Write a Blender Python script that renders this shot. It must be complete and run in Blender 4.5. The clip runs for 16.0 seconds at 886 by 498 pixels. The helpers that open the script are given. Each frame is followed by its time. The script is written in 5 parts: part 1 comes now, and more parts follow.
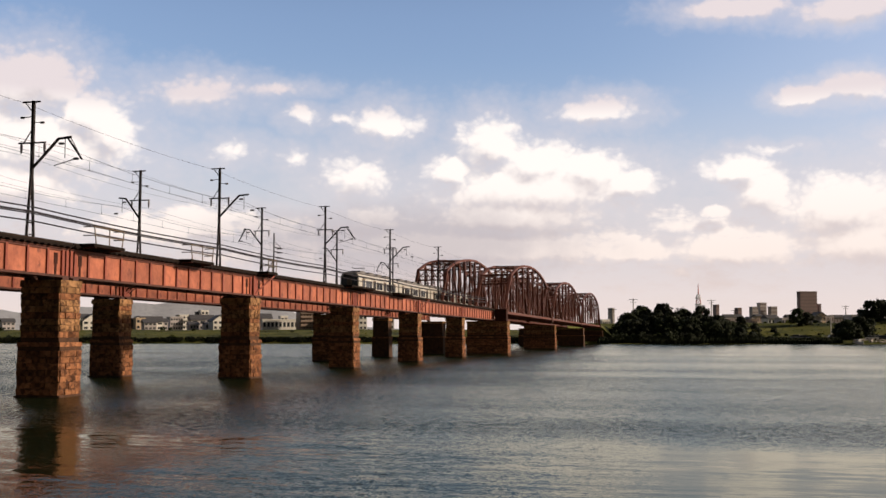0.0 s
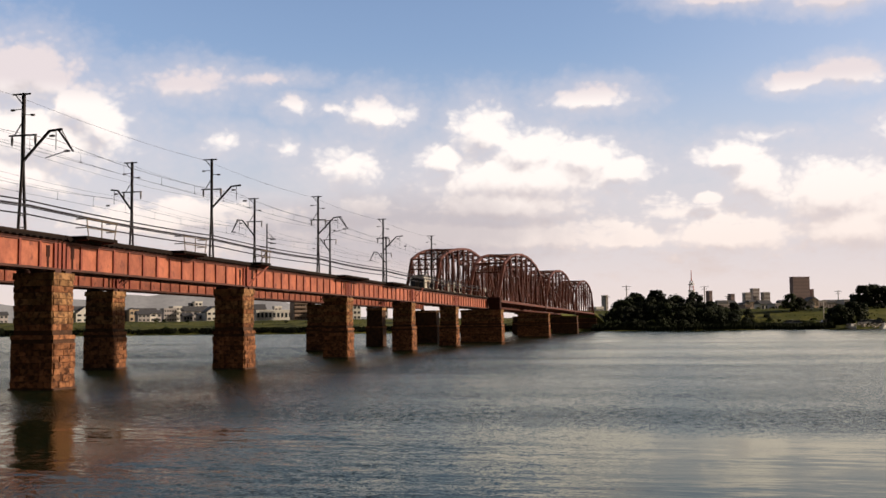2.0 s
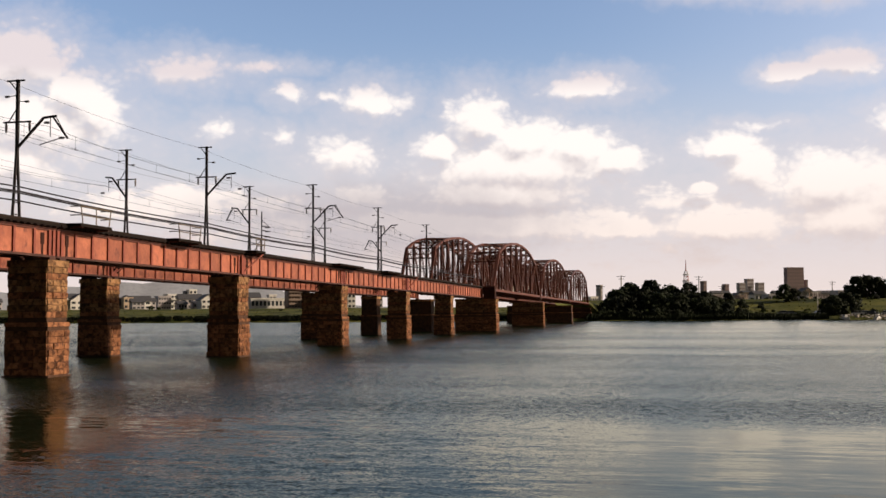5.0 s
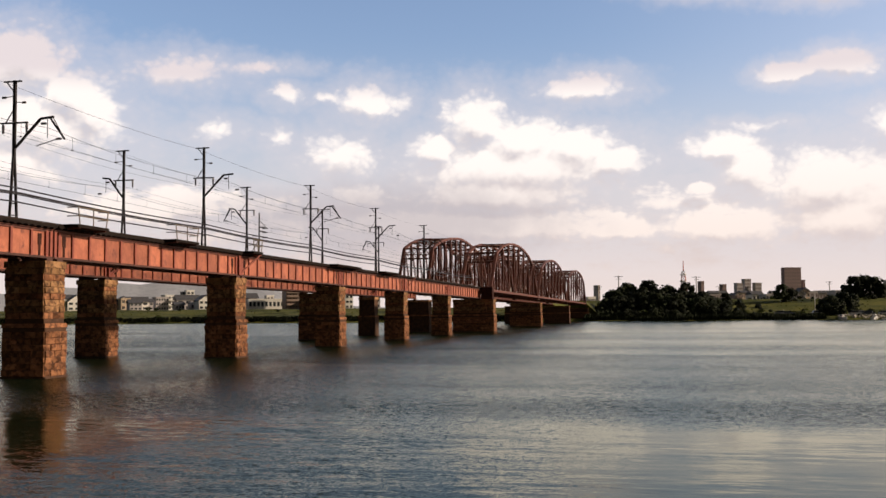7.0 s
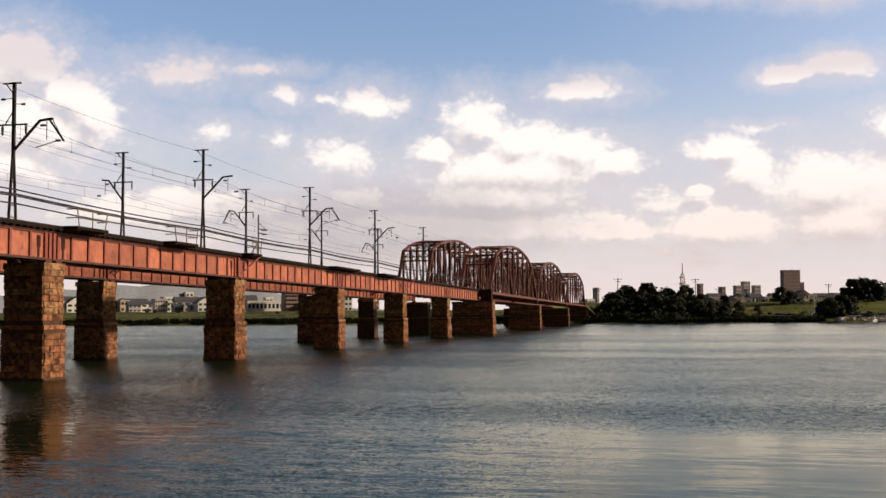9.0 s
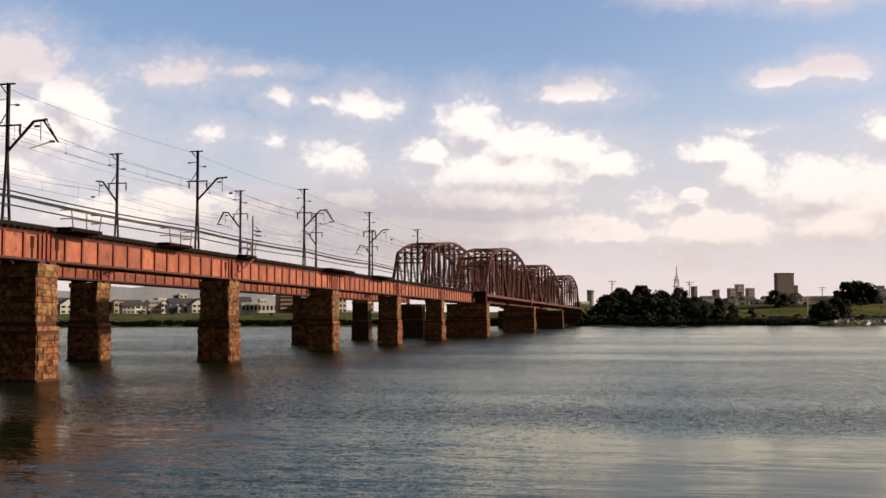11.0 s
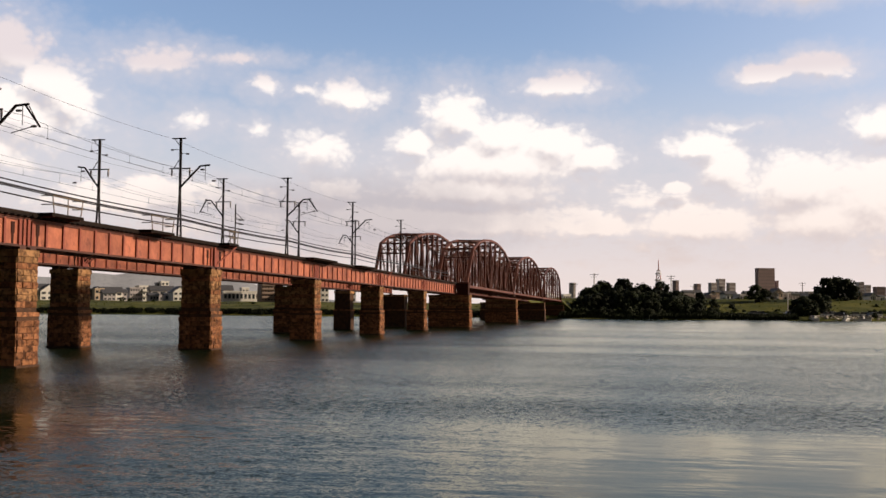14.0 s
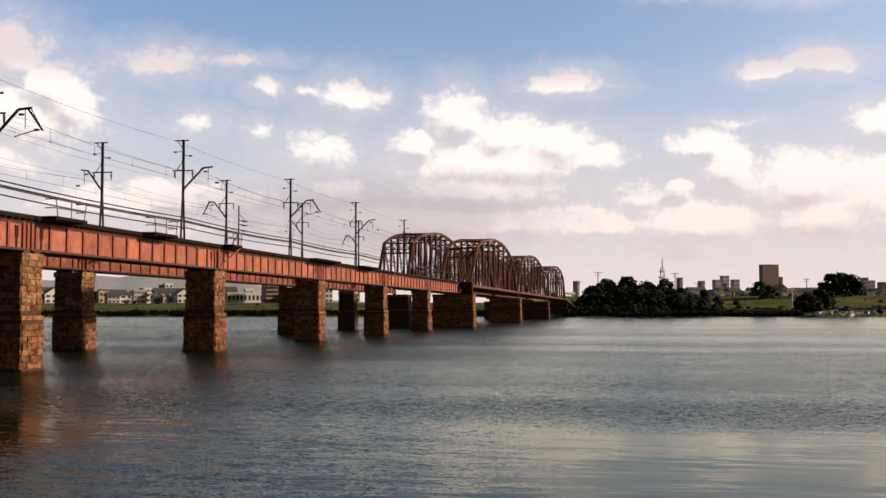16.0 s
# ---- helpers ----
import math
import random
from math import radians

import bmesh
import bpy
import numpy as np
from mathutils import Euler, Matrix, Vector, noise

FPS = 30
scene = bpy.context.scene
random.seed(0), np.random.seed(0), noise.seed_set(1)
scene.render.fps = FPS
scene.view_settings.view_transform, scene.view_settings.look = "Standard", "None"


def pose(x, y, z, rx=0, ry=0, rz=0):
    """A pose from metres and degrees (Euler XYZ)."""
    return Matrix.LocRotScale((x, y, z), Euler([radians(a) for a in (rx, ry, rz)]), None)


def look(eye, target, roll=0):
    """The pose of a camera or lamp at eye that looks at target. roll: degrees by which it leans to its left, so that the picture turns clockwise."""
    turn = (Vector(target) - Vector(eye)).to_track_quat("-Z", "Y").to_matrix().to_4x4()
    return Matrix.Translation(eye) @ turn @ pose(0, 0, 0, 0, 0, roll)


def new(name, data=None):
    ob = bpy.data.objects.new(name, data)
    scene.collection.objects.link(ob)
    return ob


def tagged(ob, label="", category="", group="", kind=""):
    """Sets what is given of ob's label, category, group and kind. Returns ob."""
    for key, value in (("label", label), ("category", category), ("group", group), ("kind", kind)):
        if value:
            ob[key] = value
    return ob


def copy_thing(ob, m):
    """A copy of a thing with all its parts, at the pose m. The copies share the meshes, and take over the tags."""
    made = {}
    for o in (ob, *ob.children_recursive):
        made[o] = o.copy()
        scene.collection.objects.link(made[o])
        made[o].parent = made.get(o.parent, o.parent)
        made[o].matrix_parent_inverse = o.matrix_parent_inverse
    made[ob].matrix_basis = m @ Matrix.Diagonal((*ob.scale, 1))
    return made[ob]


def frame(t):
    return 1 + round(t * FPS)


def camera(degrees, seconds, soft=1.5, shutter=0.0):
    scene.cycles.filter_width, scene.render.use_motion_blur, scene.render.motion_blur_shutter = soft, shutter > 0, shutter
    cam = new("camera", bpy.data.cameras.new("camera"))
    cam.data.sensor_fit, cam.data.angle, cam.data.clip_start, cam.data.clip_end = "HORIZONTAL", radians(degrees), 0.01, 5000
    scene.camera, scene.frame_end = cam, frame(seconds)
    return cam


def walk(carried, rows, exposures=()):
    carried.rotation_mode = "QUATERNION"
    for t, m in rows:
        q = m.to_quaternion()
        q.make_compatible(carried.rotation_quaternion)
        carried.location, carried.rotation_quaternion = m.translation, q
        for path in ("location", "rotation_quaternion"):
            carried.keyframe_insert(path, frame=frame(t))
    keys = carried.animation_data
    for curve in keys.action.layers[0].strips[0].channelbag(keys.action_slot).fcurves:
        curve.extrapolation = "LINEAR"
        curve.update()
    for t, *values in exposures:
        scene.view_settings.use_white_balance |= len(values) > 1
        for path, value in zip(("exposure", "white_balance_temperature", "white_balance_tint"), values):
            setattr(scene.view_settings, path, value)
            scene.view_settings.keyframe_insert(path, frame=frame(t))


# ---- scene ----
cam = camera(45.3, 16.0, soft=1.5)
EYE_Z = 3.59


def cam_pose(yaw, pitch, roll):
    return pose(0, 0, EYE_Z, 0, 0, yaw) @ pose(0, 0, 0, 90 + pitch) @ pose(0, 0, 0, 0, 0, roll)


PATH = [
    (0.0, 13.566, 4.554, -0.018),
    (0.5, 13.560, 4.426, -0.218),
    (1.0, 13.180, 4.373, -0.273),
    (1.5, 12.982, 4.111, -0.503),
    (2.0, 13.201, 3.954, -0.595),
    (2.5, 13.302, 3.766, -0.648),
    (3.0, 13.322, 3.486, -0.575),
    (3.5, 13.152, 3.386, -0.818),
    (4.0, 13.154, 3.529, -0.420),
    (6.5, 12.773, 3.076, -0.447),
    (7.0, 12.800, 3.385, -0.423),
    (7.5, 12.775, 3.546, -0.533),
    (8.0, 12.646, 3.704, -0.395),
    (8.5, 12.429, 3.519, -0.431),
    (9.0, 12.756, 3.505, -0.362),
    (11.5, 12.204, 3.618, -0.161),
    (12.0, 11.933, 3.385, -0.168),
    (12.5, 12.117, 3.352, 0.000),
    (13.0, 12.014, 3.288, -0.068),
    (13.5, 11.626, 3.244, 0.119),
    (14.0, 11.536, 3.128, 0.469),
    (14.5, 11.421, 3.225, 0.283),
    (15.0, 11.588, 3.250, 0.208),
    (15.5, 11.478, 3.153, 0.103),
    (16.0, 11.724, 3.102, -0.077),
]
walk(cam, [(t, cam_pose(a, b, c)) for t, a, b, c in PATH])

# ---- light ----
SUN_AZ, SUN_EL = 80.0, 21.0  # degrees clockwise from +y, above the horizon
sun_way = Vector((math.sin(radians(SUN_AZ)) * math.cos(radians(SUN_EL)), math.cos(radians(SUN_AZ)) * math.cos(radians(SUN_EL)), math.sin(radians(SUN_EL))))
sun = new("sun", bpy.data.lights.new("sun", "SUN"))
sun.data.energy, sun.data.angle, sun.data.color = 5.0, radians(3.0), (1.0, 0.80, 0.60)
sun.matrix_world = look(sun_way * 500, (0, 0, 0))
scene.view_settings.exposure = 0.0

world = bpy.data.worlds.new("sky")
scene.world = world
world.use_nodes = True
wt = world.node_tree
wt.nodes.clear()


class Nodes:
    """Short spelling for node trees."""

    def __init__(self, tree):
        self.t = tree

    def n(self, kind, **kw):
        node = self.t.nodes.new(kind)
        for k, v in kw.items():
            if k == "op":
                node.operation = v
            elif k == "vals":
                for i, x in v.items():
                    if isinstance(x, bpy.types.NodeSocket):
                        self.t.links.new(x, node.inputs[i])
                    else:
                        node.inputs[i].default_value = x
            elif k == "dims":
                node.noise_dimensions = v
        return node

    def math(self, op, a, b=0.0, c=0.0, clamp=False):
        node = self.n("ShaderNodeMath", op=op, vals={0: a, 1: b, 2: c})
        node.use_clamp = clamp
        return node.outputs[0]

    def vec(self, op, a, b=(0, 0, 0)):
        return self.n("ShaderNodeVectorMath", op=op, vals={0: a, 1: b})

    def noise(self, v, scale, detail=4.0, rough=0.55, lac=2.0):
        return self.n("ShaderNodeTexNoise", vals={"Vector": v, "Scale": scale, "Detail": detail, "Roughness": rough, "Lacunarity": lac}).outputs["Fac"]

    def ramp(self, fac, a, b, to0=0.0, to1=1.0, kind="SMOOTHSTEP"):
        node = self.n("ShaderNodeMapRange", vals={0: fac, 1: a, 2: b, 3: to0, 4: to1})
        node.interpolation_type = kind
        return node.outputs[0]

    def mix(self, fac, a, b, blend="MIX"):
        node = self.t.nodes.new("ShaderNodeMix")
        node.data_type, node.blend_type = "RGBA", blend
        for s, v in ((node.inputs[0], fac), (node.inputs[6], a), (node.inputs[7], b)):
            if isinstance(v, bpy.types.NodeSocket):
                self.t.links.new(v, s)
            else:
                s.default_value = v if isinstance(v, (int, float)) else (*v, 1.0)[:4]
        return node.outputs[2]


# Cumulus heaps: bearing and height of the middle, half width and half height, all in degrees; then how thin, if thin.
HEAPS = (
    ((-34.3, 9.4, 5.0, 2.3), (-35.9, 12.2, 3.4, 1.7), (-36.0, 7.5, 4.0, 1.5), (-31.2, 10.3, 1.6, 1.3), (-38.3, 10.0, 4.6, 2.9), (-34.8, 12.7, 3.0, 1.9), (-32.2, 11.0, 2.4, 1.7)),
    ((-26.8, 12.6, 3.0, 0.95, 0.30), (-22.8, 13.0, 2.8, 0.5, 0.5), (-21.2, 11.6, 1.1, 0.6, 0.25), (-16.8, 11.2, 2.1, 1.0, 0.22), (-19.2, 11.4, 1.4, 0.45, 0.4)),
    ((-24.9, 9.6, 1.8, 0.9, 0.5), (-21.6, 9.3, 1.4, 0.8, 0.6), (-18.3, 8.4, 2.3, 1.5, 0.32), (-17.2, 6.3, 1.8, 0.7, 0.35)),
    ((-8.5, 7.7, 6.6, 1.9), (-11.0, 10.1, 2.0, 1.75), (-8.5, 9.1, 2.8, 1.5), (-5.6, 8.7, 2.5, 1.25), (-13.2, 8.7, 1.5, 1.0), (-3.6, 8.0, 1.8, 1.0), (-9.7, 6.4, 5.6, 1.3)),
    ((-5.2, 11.8, 2.1, 0.75, 0.15), (2.1, 16.7, 3.3, 0.65), (8.0, 16.2, 3.3, 0.75), (7.9, 12.3, 2.2, 0.8), (5.5, 12.1, 1.7, 0.6)),
    ((2.2, 8.5, 2.3, 0.8), (3.9, 9.5, 2.2, 0.4, 0.5), (7.2, 6.3, 4.4, 2.1), (3.3, 7.3, 1.8, 1.4), (10.6, 5.6, 4.0, 3.0)),
    ((-1.3, 5.8, 1.6, 0.6, 0.4), (-3.1, 4.4, 2.9, 0.8), (2.1, 4.4, 4.6, 1.4), (8.5, 4.6, 5.0, 1.6), (0.9, 6.3, 0.9, 0.4), (11.4, 9.1, 2.4, 1.2)),
    ((-29.5, 5.4, 2.7, 0.9), (-26.1, 5.7, 1.8, 0.6), (-11.2, 4.6, 9.0, 1.2)),
)


def cloud_field():
    """Node group: a place in the sky (bearing, height in degrees) to the thickness of cloud there."""
    g = bpy.data.node_groups.new("cloud_field", "ShaderNodeTree")
    g.interface.new_socket("place", in_out="INPUT", socket_type="NodeSocketVector")
    g.interface.new_socket("thick", in_out="OUTPUT", socket_type="NodeSocketFloat")
    g.interface.new_socket("bulk", in_out="OUTPUT", socket_type="NodeSocketFloat")
    k = Nodes(g)
    src, out = g.nodes.new("NodeGroupInput"), g.nodes.new("NodeGroupOutput")
    p = src.outputs[0]
    warp = k.n("ShaderNodeTexNoise", vals={"Vector": p, "Scale": 0.55, "Detail": 3.0, "Roughness": 0.6}).outputs["Color"]
    q = k.vec("MULTIPLY_ADD", warp, (1.5, 0.9, 0))
    q.inputs[2].default_value = (-0.75, -0.45, 0)
    q = k.vec("ADD", p, q.outputs[0]).outputs[0]
    near = None
    for heap in HEAPS:
        for a, e, ra, re, *thin in heap:
            d = k.vec("MULTIPLY", k.vec("SUBTRACT", q, (a, e, 0)).outputs[0], (1 / ra, 1 / re, 0)).outputs[0]
            d = k.vec("LENGTH", d).outputs["Value"]
            if thin:
                d = k.math("MULTIPLY_ADD", d, 0.72, thin[0] + 0.04)
            near = d if near is None else k.n("ShaderNodeMath", op="SMOOTH_MIN", vals={0: near, 1: d, 2: 0.18}).outputs[0]
    body = k.math("SUBTRACT", 1.0, near)
    # elsewhere the same sort of cloud, kept sparse so the unseen sky stays dim
    wide = k.noise(k.vec("MULTIPLY", p, (0.10, 0.22, 0)).outputs[0], 1.0, 3.0)
    sep = k.n("ShaderNodeSeparateXYZ", vals={0: p})
    away = k.math("ABSOLUTE", k.math("ADD", sep.outputs[0], 12.0))
    out_side = k.math("MAXIMUM", k.ramp(away, 27.0, 33.0), k.ramp(sep.outputs[1], 18.5, 24.0))
    wide = k.math("MULTIPLY", k.math("SUBTRACT", wide, 0.66), 4.0)
    wide = k.math("SUBTRACT", wide, k.math("MULTIPLY", k.math("SUBTRACT", 1.0, out_side), 3.0))
    body = k.math("MAXIMUM", body, wide)
    bulk = body
    # broken low cloud all along the horizon
    low = k.noise(k.vec("MULTIPLY", p, (0.16, 0.55, 0)).outputs[0], 1.0, 5.0, 0.6)
    band = k.math("MULTIPLY", k.ramp(sep.outputs[1], 0.5, 2.5), k.ramp(sep.outputs[1], 9.5, 5.5))
    low = k.math("SUBTRACT", k.math("MULTIPLY", k.math("SUBTRACT", low, 0.42), 3.2), k.math("MULTIPLY", k.math("SUBTRACT", 1.0, band), 2.0))
    body = k.math("MAXIMUM", body, low)
    def lumps(scale):
        v = k.n("ShaderNodeTexVoronoi", vals={"Vector": k.vec("MULTIPLY", q, (0.85, 1.15, 0)).outputs[0], "Scale": scale})
        v.feature = "SMOOTH_F1"
        v.inputs["Smoothness"].default_value = 0.35
        return k.math("SUBTRACT", 0.45, v.outputs["Distance"])

    puff = k.math("ADD", k.math("MULTIPLY", lumps(0.85), 0.34), k.math("MULTIPLY", lumps(2.6), 0.30))
    body = k.math("ADD", body, puff)
    g.links.new(k.math("ADD", k.math("MULTIPLY", puff, 0.42), bulk), out.inputs[1])
    wisp = k.noise(k.vec("MULTIPLY", p, (1.0, 1.35, 0)).outputs[0], 1.3, 7.0, 0.62)
    body = k.math("ADD", body, k.math("MULTIPLY", k.math("SUBTRACT", wisp, 0.40), 0.50))
    g.links.new(body, out.inputs[0])
    return g


def build_sky():
    k = Nodes(wt)
    way = k.n("ShaderNodeTexCoord").outputs["Generated"]
    sep = k.n("ShaderNodeSeparateXYZ", vals={0: way})
    az = k.math("MULTIPLY", k.math("ARCTAN2", sep.outputs[0], sep.outputs[1]), 57.2958)
    el = k.math("MULTIPLY", k.math("ARCSINE", sep.outputs[2]), 57.2958)
    place = k.n("ShaderNodeCombineXYZ", vals={0: az, 1: el}).outputs[0]
    field = cloud_field()

    def thick(v):
        node = wt.nodes.new("ShaderNodeGroup")
        node.node_tree = field
        wt.links.new(v, node.inputs[0])
        return node.outputs[0], node.outputs[1]

    here, bulk = thick(place)
    above, bulk_above = thick(k.vec("ADD", place, (0.35, 0.85, 0)).outputs[0])
    sky = k.n("ShaderNodeTexSky")
    sky.sky_type, sky.sun_disc = "NISHITA", False
    sky.sun_elevation, sky.sun_rotation = radians(SUN_EL), radians(SUN_AZ)
    sky.air_density, sky.dust_density, sky.ozone_density = 1.0, 1.2, 1.6
    blue = k.mix(1.0, sky.outputs[0], (0.165, 0.156, 0.168), "MULTIPLY")
    # the sky pales towards the sun; unseen sky overhead is darkened to cut ambient light
    sunward = k.math("MULTIPLY", k.ramp(az, -8.0, 20.0, 0.0, 0.30), k.ramp(el, 26.0, 14.0))
    blue = k.mix(sunward, blue, (0.78, 0.76, 0.84))
    blue = k.mix(k.ramp(el, 16.5, 29.0, 0.0, 0.90), blue, (0.046, 0.056, 0.056))
    # haze towards the horizon
    haze = k.ramp(el, 15.0, 1.0, 0.0, 0.93)
    blue = k.mix(haze, blue, (0.755, 0.67, 0.675))
    veil = k.math("MULTIPLY", k.ramp(here, -1.1, 0.3), 0.45)
    rise = k.math("ADD", k.math("SUBTRACT", bulk, bulk_above), k.math("MULTIPLY", k.math("SUBTRACT", here, above), 0.12))
    lit = k.ramp(rise, -0.56, 0.24)
    cover = k.math("MULTIPLY", k.ramp(here, -0.05, k.math("MULTIPLY_ADD", lit, -0.40, 0.88)), 0.96)
    grey = k.mix(k.ramp(el, 3.0, 9.0), (0.72, 0.61, 0.59), (0.68, 0.61, 0.62))
    white = k.mix(k.ramp(el, 3.0, 9.0), (1.0, 0.86, 0.79), (1.10, 1.01, 0.96))
    white = k.mix(k.ramp(el, 11.2, 12.6), white, (0.84, 0.74, 0.75))
    puffs = k.mix(lit, grey, white)
    col = k.mix(veil, blue, (0.80, 0.72, 0.74))
    col = k.mix(cover, col, puffs)
    low = k.ramp(el, 4.0, 0.5, 0.0, 0.6)
    col = k.mix(low, col, (0.92, 0.77, 0.71))
    # grey underside of the great cloud
    under = k.vec("MULTIPLY", k.vec("SUBTRACT", place, (-16.0, 4.9, 0)).outputs[0], (0.075, 0.36, 0)).outputs[0]
    under = k.math("ADD", k.vec("LENGTH", under).outputs["Value"], k.math("MULTIPLY", k.math("SUBTRACT", k.noise(place, 0.5, 5.0), 0.5), 0.7))
    col = k.mix(k.ramp(under, 1.05, 0.25, 0.0, 0.70), col, (0.52, 0.47, 0.50))
    # added: the unseen sky behind the camera is darkened to keep pier fronts dark
    back_mask = k.math("ADD", sep.outputs[1], k.math("MULTIPLY", k.math("SUBTRACT", k.noise(way, 2.2, 4.0), 0.5), 0.35))
    dimmed_back = k.mix(k.noise(way, 5.0, 5.0), (0.022, 0.022, 0.025), (0.050, 0.050, 0.055))
    col = k.mix(k.ramp(back_mask, 0.42, -0.10, 0.0, 0.93), col, dimmed_back)
    bg = k.n("ShaderNodeBackground", vals={0: col, 1: 1.0})
    end = wt.nodes.new("ShaderNodeOutputWorld")
    wt.links.new(bg.outputs[0], end.inputs[0])
    world.cycles.sampling_method = "MANUAL"
    world.cycles.sample_map_resolution = 512


build_sky()


# ---- materials ----


def mat(name, base, second=None, scale=1.0, rough=0.7, metal=0.0, bump=0.0, fine=12.0, spread=0.35, stretch=(1, 1, 1), vary=0.0, spec=0.4, stain=None, stain_scale=0.5, stain_at=(0.52, 0.68)):
    """A surface with two scales of variation, stains and fine relief."""
    m = bpy.data.materials.new(name)
    m.use_nodes = True
    t = m.node_tree
    b = t.nodes["Principled BSDF"]
    k = Nodes(t)
    v = k.n("ShaderNodeTexCoord").outputs["Object"]
    rnd = k.n("ShaderNodeObjectInfo").outputs["Random"]
    v = k.vec("ADD", k.vec("MULTIPLY", v, stretch).outputs[0], k.math("MULTIPLY", rnd, 37.0)).outputs[0]
    n1, n2 = k.noise(v, scale, 5.0, 0.6), k.noise(v, scale * fine, 4.0, 0.6)
    second = second or tuple(c * (1 - spread) for c in base)
    c = k.mix(k.ramp(n1, 0.3, 0.7), base, second)
    c = k.mix(k.math("MULTIPLY", k.ramp(n2, 0.35, 0.75), 0.35), c, tuple(x * 0.6 for x in second))
    if stain:
        s = k.noise(k.vec("ADD", v, (7.3, 2.1, 4.4)).outputs[0], stain_scale, 6.0, 0.65)
        c = k.mix(k.ramp(s, *stain_at), c, stain)
    if vary:
        hsv = k.n("ShaderNodeHueSaturation", vals={"Color": c, "Value": k.ramp(rnd, 0, 1, 1 - vary, 1 + vary, "LINEAR")})
        c = hsv.outputs[0]
    t.links.new(c, b.inputs["Base Color"])
    t.links.new(k.ramp(n2, 0, 1, max(rough - 0.12, 0), min(rough + 0.12, 1), "LINEAR"), b.inputs["Roughness"])
    b.inputs["Metallic"].default_value = metal
    b.inputs["Specular IOR Level"].default_value = spec
    if bump:
        bn = k.n("ShaderNodeBump", vals={"Strength": bump, "Distance": 0.05, "Height": k.math("ADD", n1, k.math("MULTIPLY", n2, 0.5))})
        t.links.new(bn.outputs[0], b.inputs["Normal"])
    return m


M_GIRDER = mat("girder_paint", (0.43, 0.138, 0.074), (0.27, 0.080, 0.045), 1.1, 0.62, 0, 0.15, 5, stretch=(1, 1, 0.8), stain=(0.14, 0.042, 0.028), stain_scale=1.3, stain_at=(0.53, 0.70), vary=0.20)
M_DARKRED = mat("near_black_red", (0.048, 0.016, 0.012), (0.028, 0.011, 0.009), 2.0, 0.85, spec=0.15)
M_RIB = mat("girder_rib_paint", (0.30, 0.075, 0.045), (0.20, 0.05, 0.035), 1.5, 0.7, 0, 0.1)
M_FLANGE = mat("dark_red_flange", (0.10, 0.035, 0.025), (0.05, 0.022, 0.018), 1.4, 0.8, 0, 0.2)
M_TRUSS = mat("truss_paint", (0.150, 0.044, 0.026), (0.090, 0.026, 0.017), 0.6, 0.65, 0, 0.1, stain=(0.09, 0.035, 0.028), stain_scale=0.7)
M_STONE = mat("pier_stone", (0.37, 0.208, 0.102), (0.19, 0.100, 0.046), 1.6, 0.9, 0, 0.8, 6, vary=0.35, stain=(0.085, 0.045, 0.026), stain_scale=2.6, stain_at=(0.45, 0.62), spec=0.1)
M_BRICK = mat("pier_brick", (0.33, 0.152, 0.074), (0.165, 0.070, 0.035), 1.6, 0.9, 0, 0.7, 6, vary=0.35, stain=(0.075, 0.034, 0.020), stain_scale=2.6, stain_at=(0.45, 0.62), spec=0.1)
M_CORE = mat("pier_mortar", (0.095, 0.042, 0.019), (0.042, 0.020, 0.011), 2.0, 0.95, 0, 0.6, 5)
M_TIE = mat("sleeper_timber", (0.032, 0.022, 0.018), (0.018, 0.013, 0.011), 2.0, 0.95, 0, 0.3, vary=0.3, spec=0.1)
M_RAIL = mat("rail_steel", (0.22, 0.15, 0.12), (0.14, 0.09, 0.07), 2.0, 0.45, 0.8)
M_MAST = mat("mast_steel", (0.034, 0.028, 0.027), (0.022, 0.018, 0.018), 1.5, 0.7, 0.1, spec=0.2)
M_WIRE = mat("wire", (0.05, 0.045, 0.05), (0.035, 0.03, 0.035), 2.0, 0.6, 0.4)
M_PALE = mat("weathered_galvanised", (0.22, 0.17, 0.12), (0.12, 0.085, 0.06), 2.0, 0.6, 0.3)
M_BOARD = mat("walkway_board", (0.020, 0.014, 0.012), (0.012, 0.009, 0.008), 2.0, 0.95, spec=0.1)
M_PORC = mat("insulator", (0.16, 0.13, 0.12), (0.10, 0.08, 0.08), 3.0, 0.3)
M_CONC = mat("concrete", (0.42, 0.39, 0.35), (0.30, 0.27, 0.24), 0.8, 0.85, 0, 0.3, stain=(0.18, 0.15, 0.12))
M_SILVER = mat("train_steel", (0.66, 0.62, 0.54), (0.54, 0.51, 0.46), 0.4, 0.42, 0.35, 0.05)
M_GLASS = mat("train_window", (0.02, 0.025, 0.03), (0.015, 0.018, 0.02), 1.0, 0.08, 0.0, spec=0.7)
M_BLUE = mat("train_blue_band", (0.03, 0.10, 0.30), (0.03, 0.08, 0.24), 1.0, 0.4)
M_ORANGE = mat("train_orange_band", (0.62, 0.20, 0.03), (0.52, 0.16, 0.03), 1.0, 0.4)
M_ROOF = mat("train_roof", (0.20, 0.19, 0.19), (0.13, 0.12, 0.12), 1.0, 0.7)
M_DARK = mat("underframe", (0.03, 0.03, 0.032), (0.02, 0.02, 0.02), 1.0, 0.7)
M_WHITE = mat("white_render", (0.80, 0.78, 0.73), (0.70, 0.67, 0.62), 0.25, 0.8, stain=(0.45, 0.42, 0.38), stain_scale=0.12)
